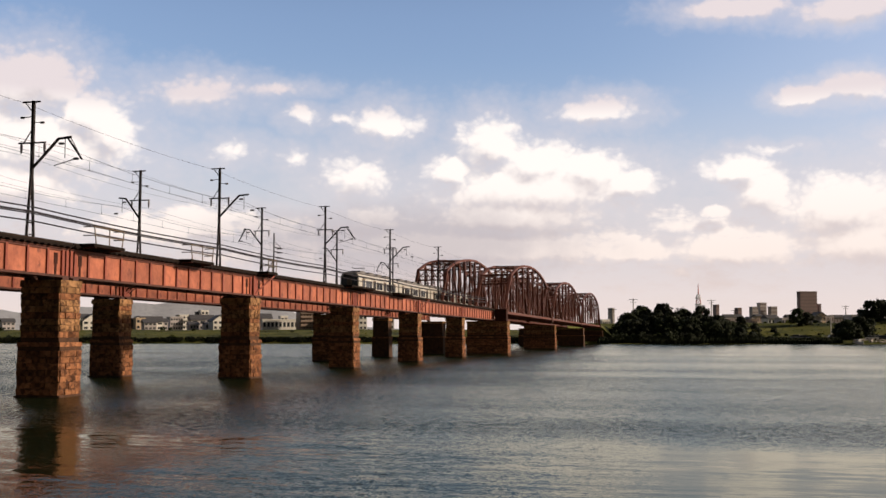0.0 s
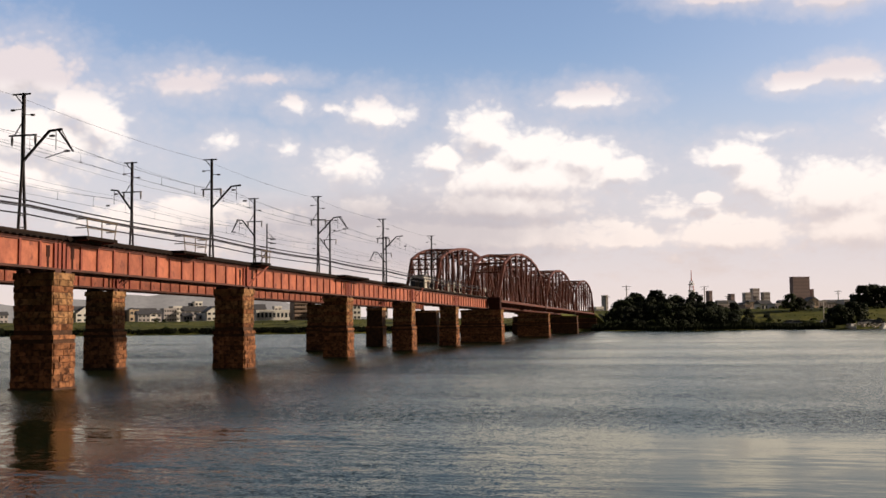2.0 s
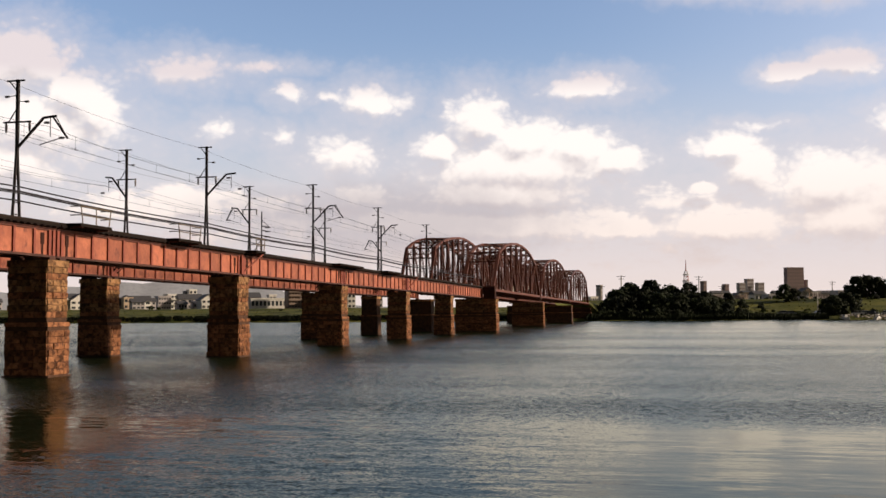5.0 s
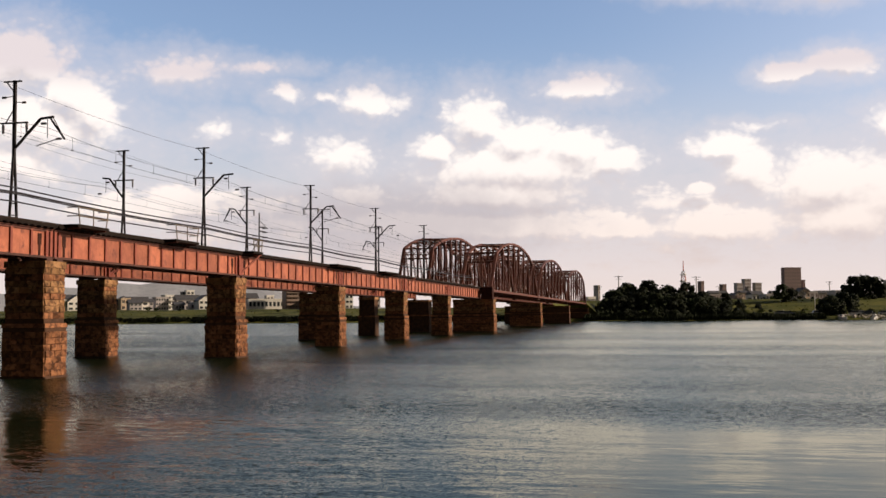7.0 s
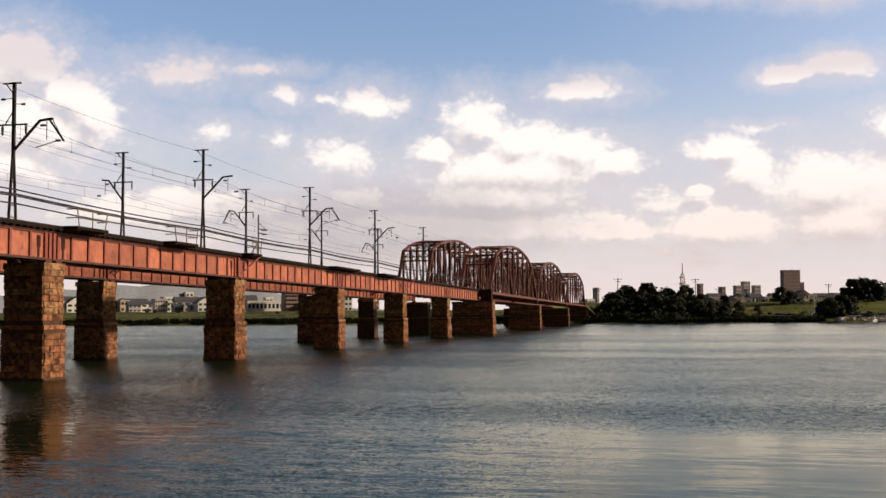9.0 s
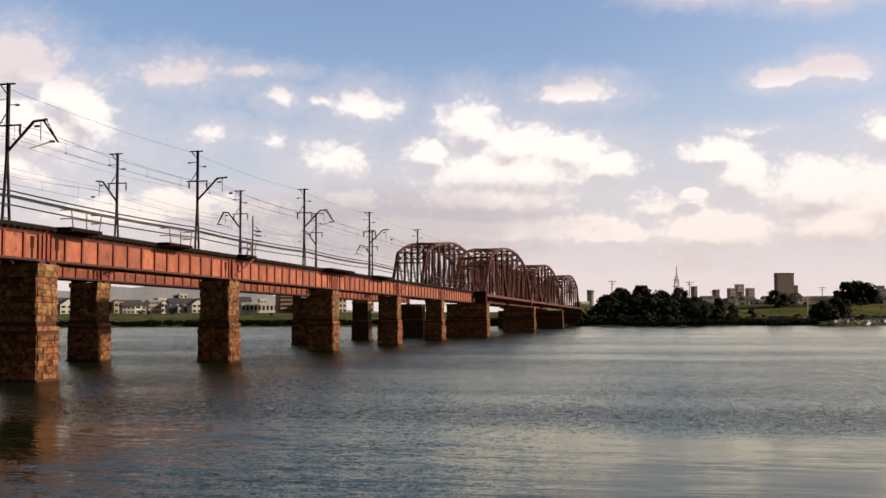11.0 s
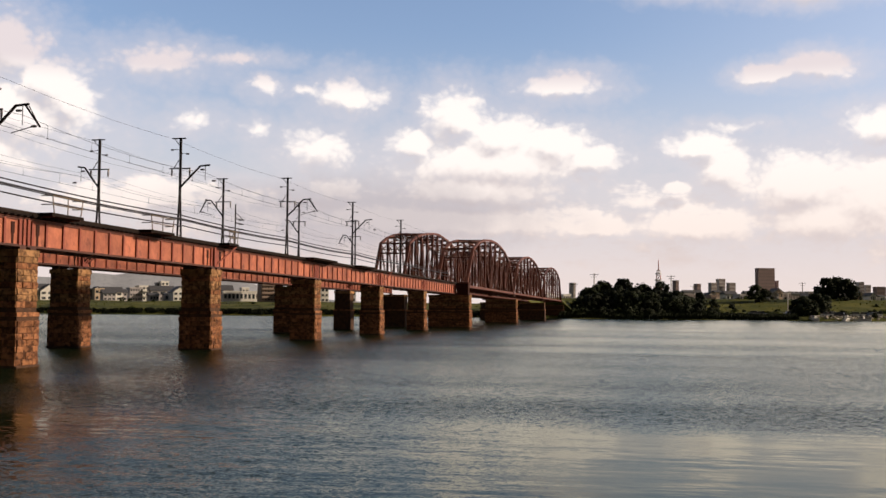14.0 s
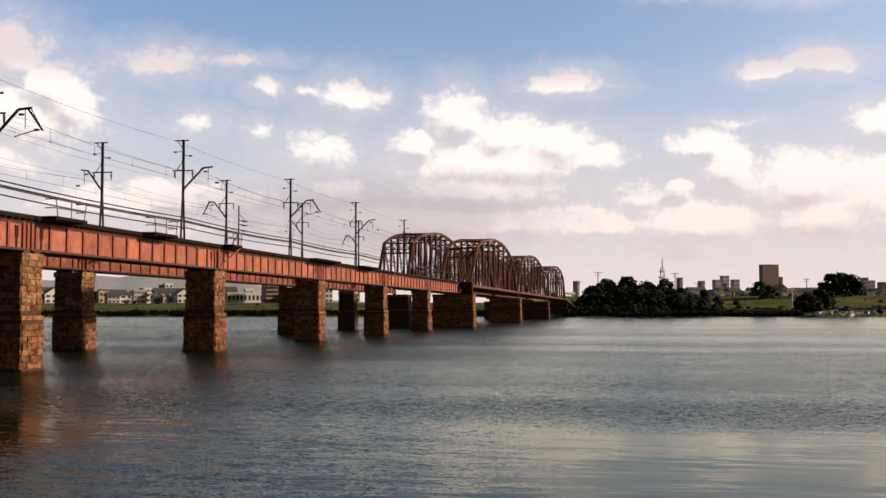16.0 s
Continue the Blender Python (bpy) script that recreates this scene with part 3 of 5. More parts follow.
def truss_span(xc, y0, label, group, heights=HEIGHTS):
    """A through truss with a curved top chord, heights at its panel points."""
    s = thing("truss_span", pose(xc, y0, deck(y0) + 0.3, TILT), label, "bridge span", group)
    n, half = len(heights) - 1, 2.7
    step = (TRUSS_L - 1.4) / n
    zb = -0.75
    ys = [0.7 + step * i for i in range(n + 1)]
    top = [(y, zb + h) for y, h in zip(ys, heights)]
    for x in (-half, half):
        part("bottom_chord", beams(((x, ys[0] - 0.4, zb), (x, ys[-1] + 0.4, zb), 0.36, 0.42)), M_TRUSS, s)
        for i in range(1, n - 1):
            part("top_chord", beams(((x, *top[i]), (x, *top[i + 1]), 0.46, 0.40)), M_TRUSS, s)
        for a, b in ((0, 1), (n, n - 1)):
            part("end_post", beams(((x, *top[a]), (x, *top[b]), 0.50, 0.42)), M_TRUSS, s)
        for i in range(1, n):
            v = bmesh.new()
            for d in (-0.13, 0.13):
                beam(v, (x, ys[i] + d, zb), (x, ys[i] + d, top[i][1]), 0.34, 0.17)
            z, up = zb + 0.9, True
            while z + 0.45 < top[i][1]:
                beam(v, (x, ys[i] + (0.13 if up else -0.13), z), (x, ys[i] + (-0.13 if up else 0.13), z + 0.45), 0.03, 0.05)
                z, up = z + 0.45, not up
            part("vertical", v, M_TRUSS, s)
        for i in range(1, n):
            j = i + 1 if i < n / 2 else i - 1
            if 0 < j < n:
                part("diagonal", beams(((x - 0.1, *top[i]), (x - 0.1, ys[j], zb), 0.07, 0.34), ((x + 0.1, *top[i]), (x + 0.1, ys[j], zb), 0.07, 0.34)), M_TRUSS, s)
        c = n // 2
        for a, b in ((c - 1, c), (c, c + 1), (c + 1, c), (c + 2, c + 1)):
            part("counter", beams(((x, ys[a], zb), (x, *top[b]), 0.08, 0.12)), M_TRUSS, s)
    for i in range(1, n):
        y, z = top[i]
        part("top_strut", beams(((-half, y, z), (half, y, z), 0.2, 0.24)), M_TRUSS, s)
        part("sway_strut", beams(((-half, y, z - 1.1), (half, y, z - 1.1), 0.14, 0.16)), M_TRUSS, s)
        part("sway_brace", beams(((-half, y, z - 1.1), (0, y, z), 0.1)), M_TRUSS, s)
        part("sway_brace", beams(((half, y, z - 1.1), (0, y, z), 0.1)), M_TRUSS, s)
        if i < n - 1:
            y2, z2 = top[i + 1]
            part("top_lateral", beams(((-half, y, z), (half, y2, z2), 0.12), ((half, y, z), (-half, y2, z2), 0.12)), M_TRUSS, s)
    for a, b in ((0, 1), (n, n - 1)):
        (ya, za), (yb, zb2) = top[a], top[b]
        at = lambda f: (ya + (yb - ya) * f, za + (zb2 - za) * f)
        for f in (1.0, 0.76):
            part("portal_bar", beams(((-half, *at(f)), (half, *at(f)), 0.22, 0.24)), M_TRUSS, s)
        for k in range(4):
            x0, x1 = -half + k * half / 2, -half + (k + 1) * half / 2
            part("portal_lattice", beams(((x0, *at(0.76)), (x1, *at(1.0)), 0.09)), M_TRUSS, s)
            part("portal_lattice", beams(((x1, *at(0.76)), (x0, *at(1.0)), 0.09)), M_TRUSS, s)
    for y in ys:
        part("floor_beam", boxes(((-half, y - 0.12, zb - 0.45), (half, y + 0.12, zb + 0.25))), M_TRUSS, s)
    for x in (-0.75, 0.75):
        part("stringer", boxes(((x - 0.12, ys[0], zb - 0.25), (x + 0.12, ys[-1], zb + 0.22))), M_TRUSS, s)
    count = int(TRUSS_L / 0.62)
    for i in range(count):
        t = part("sleeper", TIE, None, s)
        t.matrix_local = pose(0, 0.3 + i * (TRUSS_L - 0.6) / (count - 1), -0.30)
    for x in (-0.533, 0.533):
        part("rail", boxes(((x - 0.035, 0, -0.27), (x + 0.035, TRUSS_L, -0.13)), ((x - 0.07, 0, -0.296), (x + 0.07, TRUSS_L, -0.27))), M_RAIL, s)
    for x in (-half, half):
        for y in (0.7, TRUSS_L - 0.7):
            part("bearing", boxes(((x - 0.35, y - 0.4, zb - 0.75), (x + 0.35, y + 0.4, zb - 0.2))), M_FLANGE, s)
    return s


def pier_face(i):
    return PIER_Y + SPAN * i


for i in range(-1, 5):
    y = pier_face(i)
    top = deck(y) - 2.05
    pier(NEAR_X, y, top, 2.7, "weathered brick and stone bridge pier standing in the river", "near girder piers", 2 if i < 2 else 1)
    pier(FAR_X, y, top, 2.7, "shaded brick and stone bridge pier standing in the river", "far girder piers", 1 if 0 < i < 4 else 0)
for i in range(-2, 5):
    a = pier_face(i) + PIER_T / 2
    b = pier_face(i + 1) + PIER_T / 2 if i < 4 else TRUSS_Y - 0.3
    girder_span(NEAR_X, a, b, "orange-red riveted plate girder span with dark sleepers on top", "near girder spans")
    girder_span(FAR_X, a, b, "orange-red riveted plate girder span of the farther track", "far girder spans")
for i in range(4):
    y = TRUSS_Y + TRUSS_L * i
    for xc, group in ((NEAR_X, "near truss piers"), (FAR_X, "far truss piers")):
        pier(xc, y - 1.35, deck(y) - (1.85 if i else 2.05), 7.4, "wide dark masonry pier under the trusses", group, 1 if xc == NEAR_X and i < 2 else 0, 2.7)
    if i < 3:
        truss_span(NEAR_X, y, "brown-red steel through truss span with a curved top chord", "near truss spans")
        truss_span(FAR_X, y, "brown-red steel through truss span of the farther track", "far truss spans", FAR_HEIGHTS)

wall = thing("bearing_wall", pose(NEAR_X, TRUSS_Y, deck(TRUSS_Y)), "dark masonry bearing wall on top of a truss pier", "bearing wall")
# coloured near-black red, darker than the pier masonry
part("block", boxes(((1.45, -1.25, -2.05), (3.45, 0.1, -0.05))), M_DARKRED, wall)
bm = bmesh.new()
box(bm, (1.35, -1.33, -0.05), (3.55, 0.18, 0.15), 0.03)
part("coping", bm, M_FLANGE, wall)

# ---- embankment beyond the bridge ----
END_Y = TRUSS_Y + 3 * TRUSS_L


def embankment():
    bm = bmesh.new()
    for xc in (NEAR_X, FAR_X):
        rows = []
        for y in spaced(END_Y - 0.2, 720, 12):
            z = deck(y) - 0.22
            rows.append([bm.verts.new(p) for p in ((xc - 9, y, 0.5), (xc - 2.6, y, z), (xc + 2.6, y, z), (xc + 9, y, 0.5))])
        for a, b in zip(rows, rows[1:]):
            for j in range(3):
                bm.faces.new((a[j], a[j + 1], b[j + 1], b[j]))
        bm.faces.new(rows[0])
    return tagged(new("rail_embankment", mesh_of("rail_embankment", bm, M_GRASS)), "grassy railway embankment beyond the bridge", "embankment", kind="structure")


embankment()
for xc in (NEAR_X, FAR_X):
    bm = bmesh.new()
    for x in (-0.533, 0.533):
        beam(bm, (xc + x, END_Y, deck(END_Y) + 0.1), (xc + x, 719, deck(719) + 0.1), 0.07, 0.15)
    y = END_Y
    while y < 560:
        box(bm, (xc - 1.3, y, deck(y) - 0.215), (xc + 1.3, y + 0.22, deck(y) - 0.02))
        y += 1.2
    tagged(new("railway_track", mesh_of("railway_track", bm, M_RAIL)), "rusty rails on the embankment", "track", kind="stuff")



# ---- masts and wires ----
def catenary_mast(side, tall=8.5, drop=True, reach=1.0):
    """A mast on a splayed foot with crossarms and a bracket arm; side: which way the arm reaches."""
    p = thing("catenary_mast", pose(0, 0, 0), "dark steel overhead line mast with a bent bracket arm", "catenary mast", "masts along the bridge")
    joint = tall * 0.50
    for d in (-0.42, 0.42):
        part("leg", beams(((0, d, -0.3), (0, d * 0.12, joint), 0.13, 0.11)), M_MAST, p)
    for f in (0.18, 0.34, 0.5, 0.66, 0.82):
        part("brace", beams(((0, -0.42 * (1 - f * 0.88), joint * f), (0, 0.42 * (1 - f * 0.88), joint * f), 0.06)), M_MAST, p)
    part("upper_mast", beams(((0, 0, joint - 0.2), (0, 0, tall), 0.17, 0.17)), M_MAST, p)
    part("top_crossarm", beams(((-0.75 , 0, tall - 0.06), (0.45, 0, tall - 0.06), 0.09), ((-0.55, 0, tall - 0.1), (0, 0, tall - 0.75), 0.05)), M_MAST, p)
    z = tall - 2.55
    part("middle_crossarm", beams(((-0.95, 0, z), (0.9, 0, z), 0.09), ((-0.6, 0, z), (0, 0, z + 0.9), 0.05)), M_MAST, p)
    for x in (-0.75, 0.82):
        bm = bmesh.new()
        rod(bm, [(x, 0, z), (x, 0, z - 0.2), (x, 0, z - 0.62)], [0.04, 0.09, 0.06])
        part("insulator", bm, M_PORC, p)
    for x, zz in ((-0.72, tall - 1.0), (0.62, tall - 1.35)):
        part("side_arm", beams(((0, 0, zz + 0.05), (x, 0, zz), 0.04)), M_MAST, p)
        bm = bmesh.new()
        rod(bm, [(x - 0.12, 0, zz), (x + 0.12, 0, zz)], 0.07)
        part("insulator", bm, M_PORC, p)
    s = side * reach
    arm = ((0, joint + 0.3), (1.75 * s, joint + 2.05), (2.6 * s, joint + 2.12))
    bm = bmesh.new()
    for (xa, za), (xb, zb) in zip(arm, arm[1:]):
        beam(bm, (xa, 0, za), (xb, 0, zb), 0.13, 0.12)
    part("bracket_arm", bm, M_MAST, p)
    if drop:
        part("drop_arm", beams(((2.35 * s, 0, joint + 2.1), (3.35 * s, 0, joint + 0.75), 0.09), ((2.55 * s, 0, joint + 2.1), (3.35 * s, 0, joint + 0.75), 0.04)), M_MAST, p)
    part("hanger", beams(((2.2 * s, 0, joint + 2.0), (2.2 * s, 0, joint + 0.9), 0.035)), M_MAST, p)
    if drop:
        part("steady_arm", beams(((3.1 * s, 0, joint + 0.85), (1.5 * s, 0, joint + 0.45), 0.045)), M_MAST, p)
    for x, zz in ((2.95, joint + 0.80), (1.95, joint + 1.75)):
        bm = bmesh.new()
        rod(bm, [(x * s - 0.16, 0, zz), (x * s + 0.16, 0, zz)], 0.075)
        part("insulator", bm, M_PORC, p)
    return p


NEAR_MAST_X, FAR_MAST_X = -38.6, -45.7
mast_ys = [29.2, 55.3, 80.8, 106.5, 130.9, 156.9]
near_masts = [catenary_mast(1, 8.85, False), catenary_mast(1, 8.85, True)]
far_masts = [catenary_mast(-1, 8.85, True, 0.8), catenary_mast(-1, 8.85, False, 0.75)]
for i, y in enumerate(mast_ys):
    for src, x in ((near_masts[i % 2], NEAR_MAST_X), (far_masts[(i + 1) % 2], FAR_MAST_X)):
        y -= 0.35 if x == FAR_MAST_X else 0.0
        m = pose(x, y, deck(y))
        if i < 2:
            src.matrix_world = m
        else:
            copy_thing(src, m)
        # outrigger bracket that carries the mast beside the span
for y in mast_ys:
    for x, xc in ((NEAR_MAST_X, NEAR_X), (FAR_MAST_X, FAR_X)):
        o = thing("mast_outrigger", pose(0, y, deck(y)), "rusty steel outrigger carrying a mast", "bracket", "mast outriggers")
        inner = xc + (1.0 if x > xc else -1.0)
        for d in (-0.45, 0.45):
            part("arm", beams(((inner, d, -0.32), (x, d, -0.32), 0.12, 0.16)), M_FLANGE, o)
            part("strut", beams(((inner, d, -1.55), (x, d, -0.40), 0.10, 0.10)), M_FLANGE, o)


def wire(name, points, r, label, sag=0.0, group="wires along the bridge"):
    bm = bmesh.new()
    path = []
    for a, b in zip(points, points[1:]):
        a, b = Vector(a), Vector(b)
        for i in range(8):
            f = i / 8
            q = a.lerp(b, f)
            q.z -= sag * 4 * f * (1 - f)
            path.append(q)
    path.append(Vector(points[-1]))
    rod(bm, path, r, 4)
    return tagged(new(name, mesh_of(name, bm, M_WIRE)), label, "wire", group)


def along(x, up, last=None):
    ys = [2.0] + mast_ys + [TRUSS_Y + 8]
    return [(x, y, deck(y) + up) for y in ys]


for x, s in ((NEAR_MAST_X, 1), (FAR_MAST_X, -1)):
    wire("earth_wire", along(x - 0.6, 8.75), 0.010, "thin dark wire strung between the mast tops", 0.25)
    wire("feeder_wire", along(x - 0.75, 5.6), 0.008, "dark feeder wire hung under a crossarm", 0.3)
    wire("feeder_wire", along(x + 0.82, 5.6), 0.008, "dark feeder wire hung under a crossarm", 0.3)
    wire("messenger_wire", along(x + 2.25 * s, 5.9), 0.013, "dark messenger wire above the track", 0.45)
    wire("contact_wire", along(x + 2.25 * s, 4.95), 0.012, "dark contact wire above the track", 0.05)
    for a, b in zip(mast_ys, mast_ys[1:]):
        bm = bmesh.new()
        for f in (0.1, 0.3, 0.5, 0.7, 0.9):
            y = a + (b - a) * f
            zc, zm = deck(y) + 4.95 - 0.05 * 4 * f * (1 - f), deck(y) + 5.9 - 0.45 * 4 * f * (1 - f)
            rod(bm, [(x + 2.25 * s, y, zc), (x + 2.25 * s, y, zm)], 0.010, 4)
            box(bm, (x + 2.25 * s - 0.04, y - 0.04, zc - 0.02), (x + 2.25 * s + 0.04, y + 0.04, zc + 0.04))
        tagged(new("dropper_set", mesh_of("dropper_set", bm, M_WIRE)), "short droppers between messenger and contact wire", "wire", kind="stuff")
for dx, up, r in ((0.0, 2.42, 0.045), (0.12, 2.12, 0.055), (0.2, 2.0, 0.04), (0.05, 1.58, 0.045)):
    wire("signal_cable", along(NEAR_MAST_X + 0.25 + dx, up), r, "thick black cable strung along the masts", 0.15)


# ---- small fittings on the near spans ----
def refuge(y, length, high=True):
    """A plank refuge beside the track with a pipe rail."""
    p = thing("track_refuge", pose(NEAR_X + 1.35, y, deck(y), TILT), "dark plank refuge platform with a thin pipe rail beside the track", "refuge platform", "refuges")
    part("platform", boxes(((-0.2, 0, -0.04), (0.95, length, 0.14))), M_BOARD, p)
    for y1 in (0.3, length - 0.3):
        part("bearer", beams(((0.0, y1, -0.1), (0.9, y1, -0.05), 0.1)), M_FLANGE, p)
    if high:
        for f in (0.0, 0.5, 1.0):
            y1 = 0.06 + (length - 0.12) * f
            bm = bmesh.new()
            rod(bm, [(0.9, y1 + 0.22 * (1 - 2 * f), 0.1), (0.9, y1, 1.15)], 0.038)
            part("rail_post", bm, M_PALE, p)
        for z in (0.62, 1.13):
            bm = bmesh.new()
            rod(bm, [(0.2, 0.06, z), (0.9, 0.06, z), (0.9, length - 0.06, z), (0.2, length - 0.06, z)], 0.036)
            part("pipe_rail", bm, M_PALE, p)
    return p


for y, length, high in ((54.9, 3.4, True), (67.0, 3.6, True), (102.0, 8.0, False), (119.5, 6.0, False), (80.5, 2.0, True), (27.0, 3.4, True)):
    refuge(y, length, high)

sign = thing("signal_post", pose(-34.75, 83.3, deck(83.3)), "thin steel post with a small bracketed cage on the span's edge", "post")
bm = bmesh.new()
rod(bm, [(0, 0, -0.3), (0, 0, 3.55)], 0.06)
part("post", bm, M_MAST, sign)
for z in (1.55, 2.0, 2.35):
    bm = bmesh.new()
    rod(bm, [(0, 0.05, z), (0.1, 1.6, z), (-0.4, 1.7, z)], 0.045)
    part("ring", bm, M_MAST, sign)
part("stay", beams(((0, 0, 2.9), (0.1, 1.6, 2.3), 0.035), ((-0.1, -1.4, 0.1), (0, 0, 1.3), 0.05), ((0, -1.4, 1.5), (0, 0.2, 1.55), 0.06)), M_MAST, sign)
for i, xb in ((1, NEAR_X), (1, FAR_X), (3, NEAR_X)):
    y = pier_face(i) + 1.1
    o = thing("pier_brace", pose(xb + 1.05, y, deck(y)), "rusty diagonal brace from a girder to its pier", "bracket", "pier braces")
    part("brace", beams(((0.14, -0.1, -1.72), (0.95, 2.2, -0.1), 0.10, 0.10)), M_RIB, o)
    part("arm", beams(((0.0, 2.2, -0.16), (1.0, 2.2, -0.10), 0.09, 0.09)), M_RIB, o)
    part("gusset", boxes(((0.05, -0.35, -1.8), (0.2, 0.35, -0.25))), M_RIB, o)


# ---- train ----
def build_train():
    train = thing("train", pose(FAR_X, 142, deck(142), TILT), "silver commuter train with dark windows leaving across the bridge", "train")
    car_l, pitch, cars = 20.1, 20.7, 4
    for c in range(cars):
        y0 = 0.2 + pitch * c
        bm = bmesh.new()
        prof = [(-1.36, 1.0), (-1.40, 1.9), (-1.36, 3.25), (-1.15, 3.58), (-0.6, 3.78), (0.6, 3.78), (1.15, 3.58), (1.36, 3.25), (1.40, 1.9), (1.36, 1.0)]
        a = [bm.verts.new((x, y0, z)) for x, z in prof]
        b = [bm.verts.new((x, y0 + car_l, z)) for x, z in prof]
        for i in range(len(prof)):
            j = (i + 1) % len(prof)
            bm.faces.new((a[i], a[j], b[j], b[i]))
        bm.faces.new(a)
        bm.faces.new(b[::-1])
        bmesh.ops.recalc_face_normals(bm, faces=bm.faces[:])
        bmesh.ops.bevel(bm, geom=[e for e in bm.edges if abs(e.verts[0].co.y - e.verts[1].co.y) < 0.01], offset=0.08, segments=2, affect="EDGES")
        body = part("carriage", bm, M_SILVER, train, "ribbed stainless steel carriage body")
        part("roof", boxes(((-1.05, y0 + 0.2, 3.60), (1.05, y0 + car_l - 0.2, 3.80))), M_ROOF, body)
        part("underframe", boxes(((-1.25, y0 + 0.3, 0.55), (1.25, y0 + car_l - 0.3, 1.02))), M_DARK, body)
        for k in range(4):
            u = y0 + 2.6 + 4.2 * k
            part("roof_unit", boxes(((-0.75, u, 3.80), (0.75, u + 2.2, 4.08))), M_ROOF, body)
        for sx in (-1, 1):
            for k in range(4):
                u = y0 + 1.6 + 5.2 * k
                part("door", boxes(((sx * 1.405 - 0.012, u, 1.12), (sx * 1.405 + 0.012, u + 1.3, 3.05))), M_PALE, body, "pale sliding door")
                part("door_window", boxes(((sx * 1.425 - 0.008, u + 0.15, 1.95), (sx * 1.425 + 0.008, u + 1.15, 2.85))), M_GLASS, body)
            for k in range(3):
                u = y0 + 3.3 + 5.2 * k
                for w in (0, 1.5):
                    part("window", boxes(((sx * 1.400 - 0.012, u + w, 1.95), (sx * 1.400 + 0.012, u + w + 1.38, 2.85))), M_GLASS, body)
            part("stripe", boxes(((sx * 1.407 - 0.006, y0 + 0.1, 1.45), (sx * 1.407 + 0.006, y0 + car_l - 0.1, 1.62))), M_BLUE, body)
            part("stripe", boxes(((sx * 1.407 - 0.006, y0 + 0.1, 1.63), (sx * 1.407 + 0.006, y0 + car_l - 0.1, 1.70))), M_ORANGE, body)
        for u in (y0 + 3.2, y0 + car_l - 3.2):
            part("bogie", boxes(((-1.1, u - 1.6, 0.35), (1.1, u + 1.6, 0.6))), M_DARK, body)
            for w in (-1.05, 1.05):
                for x in (-0.533, 0.533):
                    bm = bmesh.new()
                    rod(bm, [(x - 0.07, u + w, 0.60), (x + 0.07, u + w, 0.60)], 0.43, 14)
                    part("wheel", bm, M_DARK, body)
        if c in (0, 2):
            bm = bmesh.new()
            u = y0 + 4.0
            for x in (-0.5, 0.5):
                rod(bm, [(x, u - 0.9, 4.1), (x * 0.8, u + 0.6, 4.55), (x * 0.9, u, 4.98)], 0.03)
            rod(bm, [(-0.85, u, 5.0), (0.85, u, 5.0)], 0.035)
            rod(bm, [(-0.85, u + 0.35, 5.0), (0.85, u + 0.35, 5.0)], 0.035)
            part("pantograph", bm, M_DARK, body)
        if c == 0:
            part("rear_mask", boxes(((-1.2, y0 - 0.035, 1.75), (1.2, y0 + 0.02, 3.25))), M_GLASS, body, "dark rear cab front")
            part("rear_door", boxes(((-0.36, y0 - 0.05, 1.1), (0.36, y0 + 0.02, 3.05))), M_PALE, body)
            part("destination_box", boxes(((-0.9, y0 - 0.05, 3.2), (0.9, y0 + 0.02, 3.5))), M_DARK, body)
            for x in (-1.0, 1.0):
                part("tail_lamp", boxes(((x - 0.12, y0 - 0.05, 1.3), (x + 0.12, y0 + 0.02, 1.45))), M_RED, body)
    # tall bodies: the roof line stands 4.2 m over the sleepers
    for ob in train.children_recursive:
        if ob.type == "MESH" and not ob.name.startswith("pantograph"):
            for v in ob.data.vertices:
                v.co.z += max(0.0, v.co.z - 1.0) * 0.15
    return train


train = build_train()



# ---- far bank: trees ----
def polar(az, dist):
    return math.tan(radians(az)) * dist, dist


def ground_z(x, y):
    return bank_height(x, y)


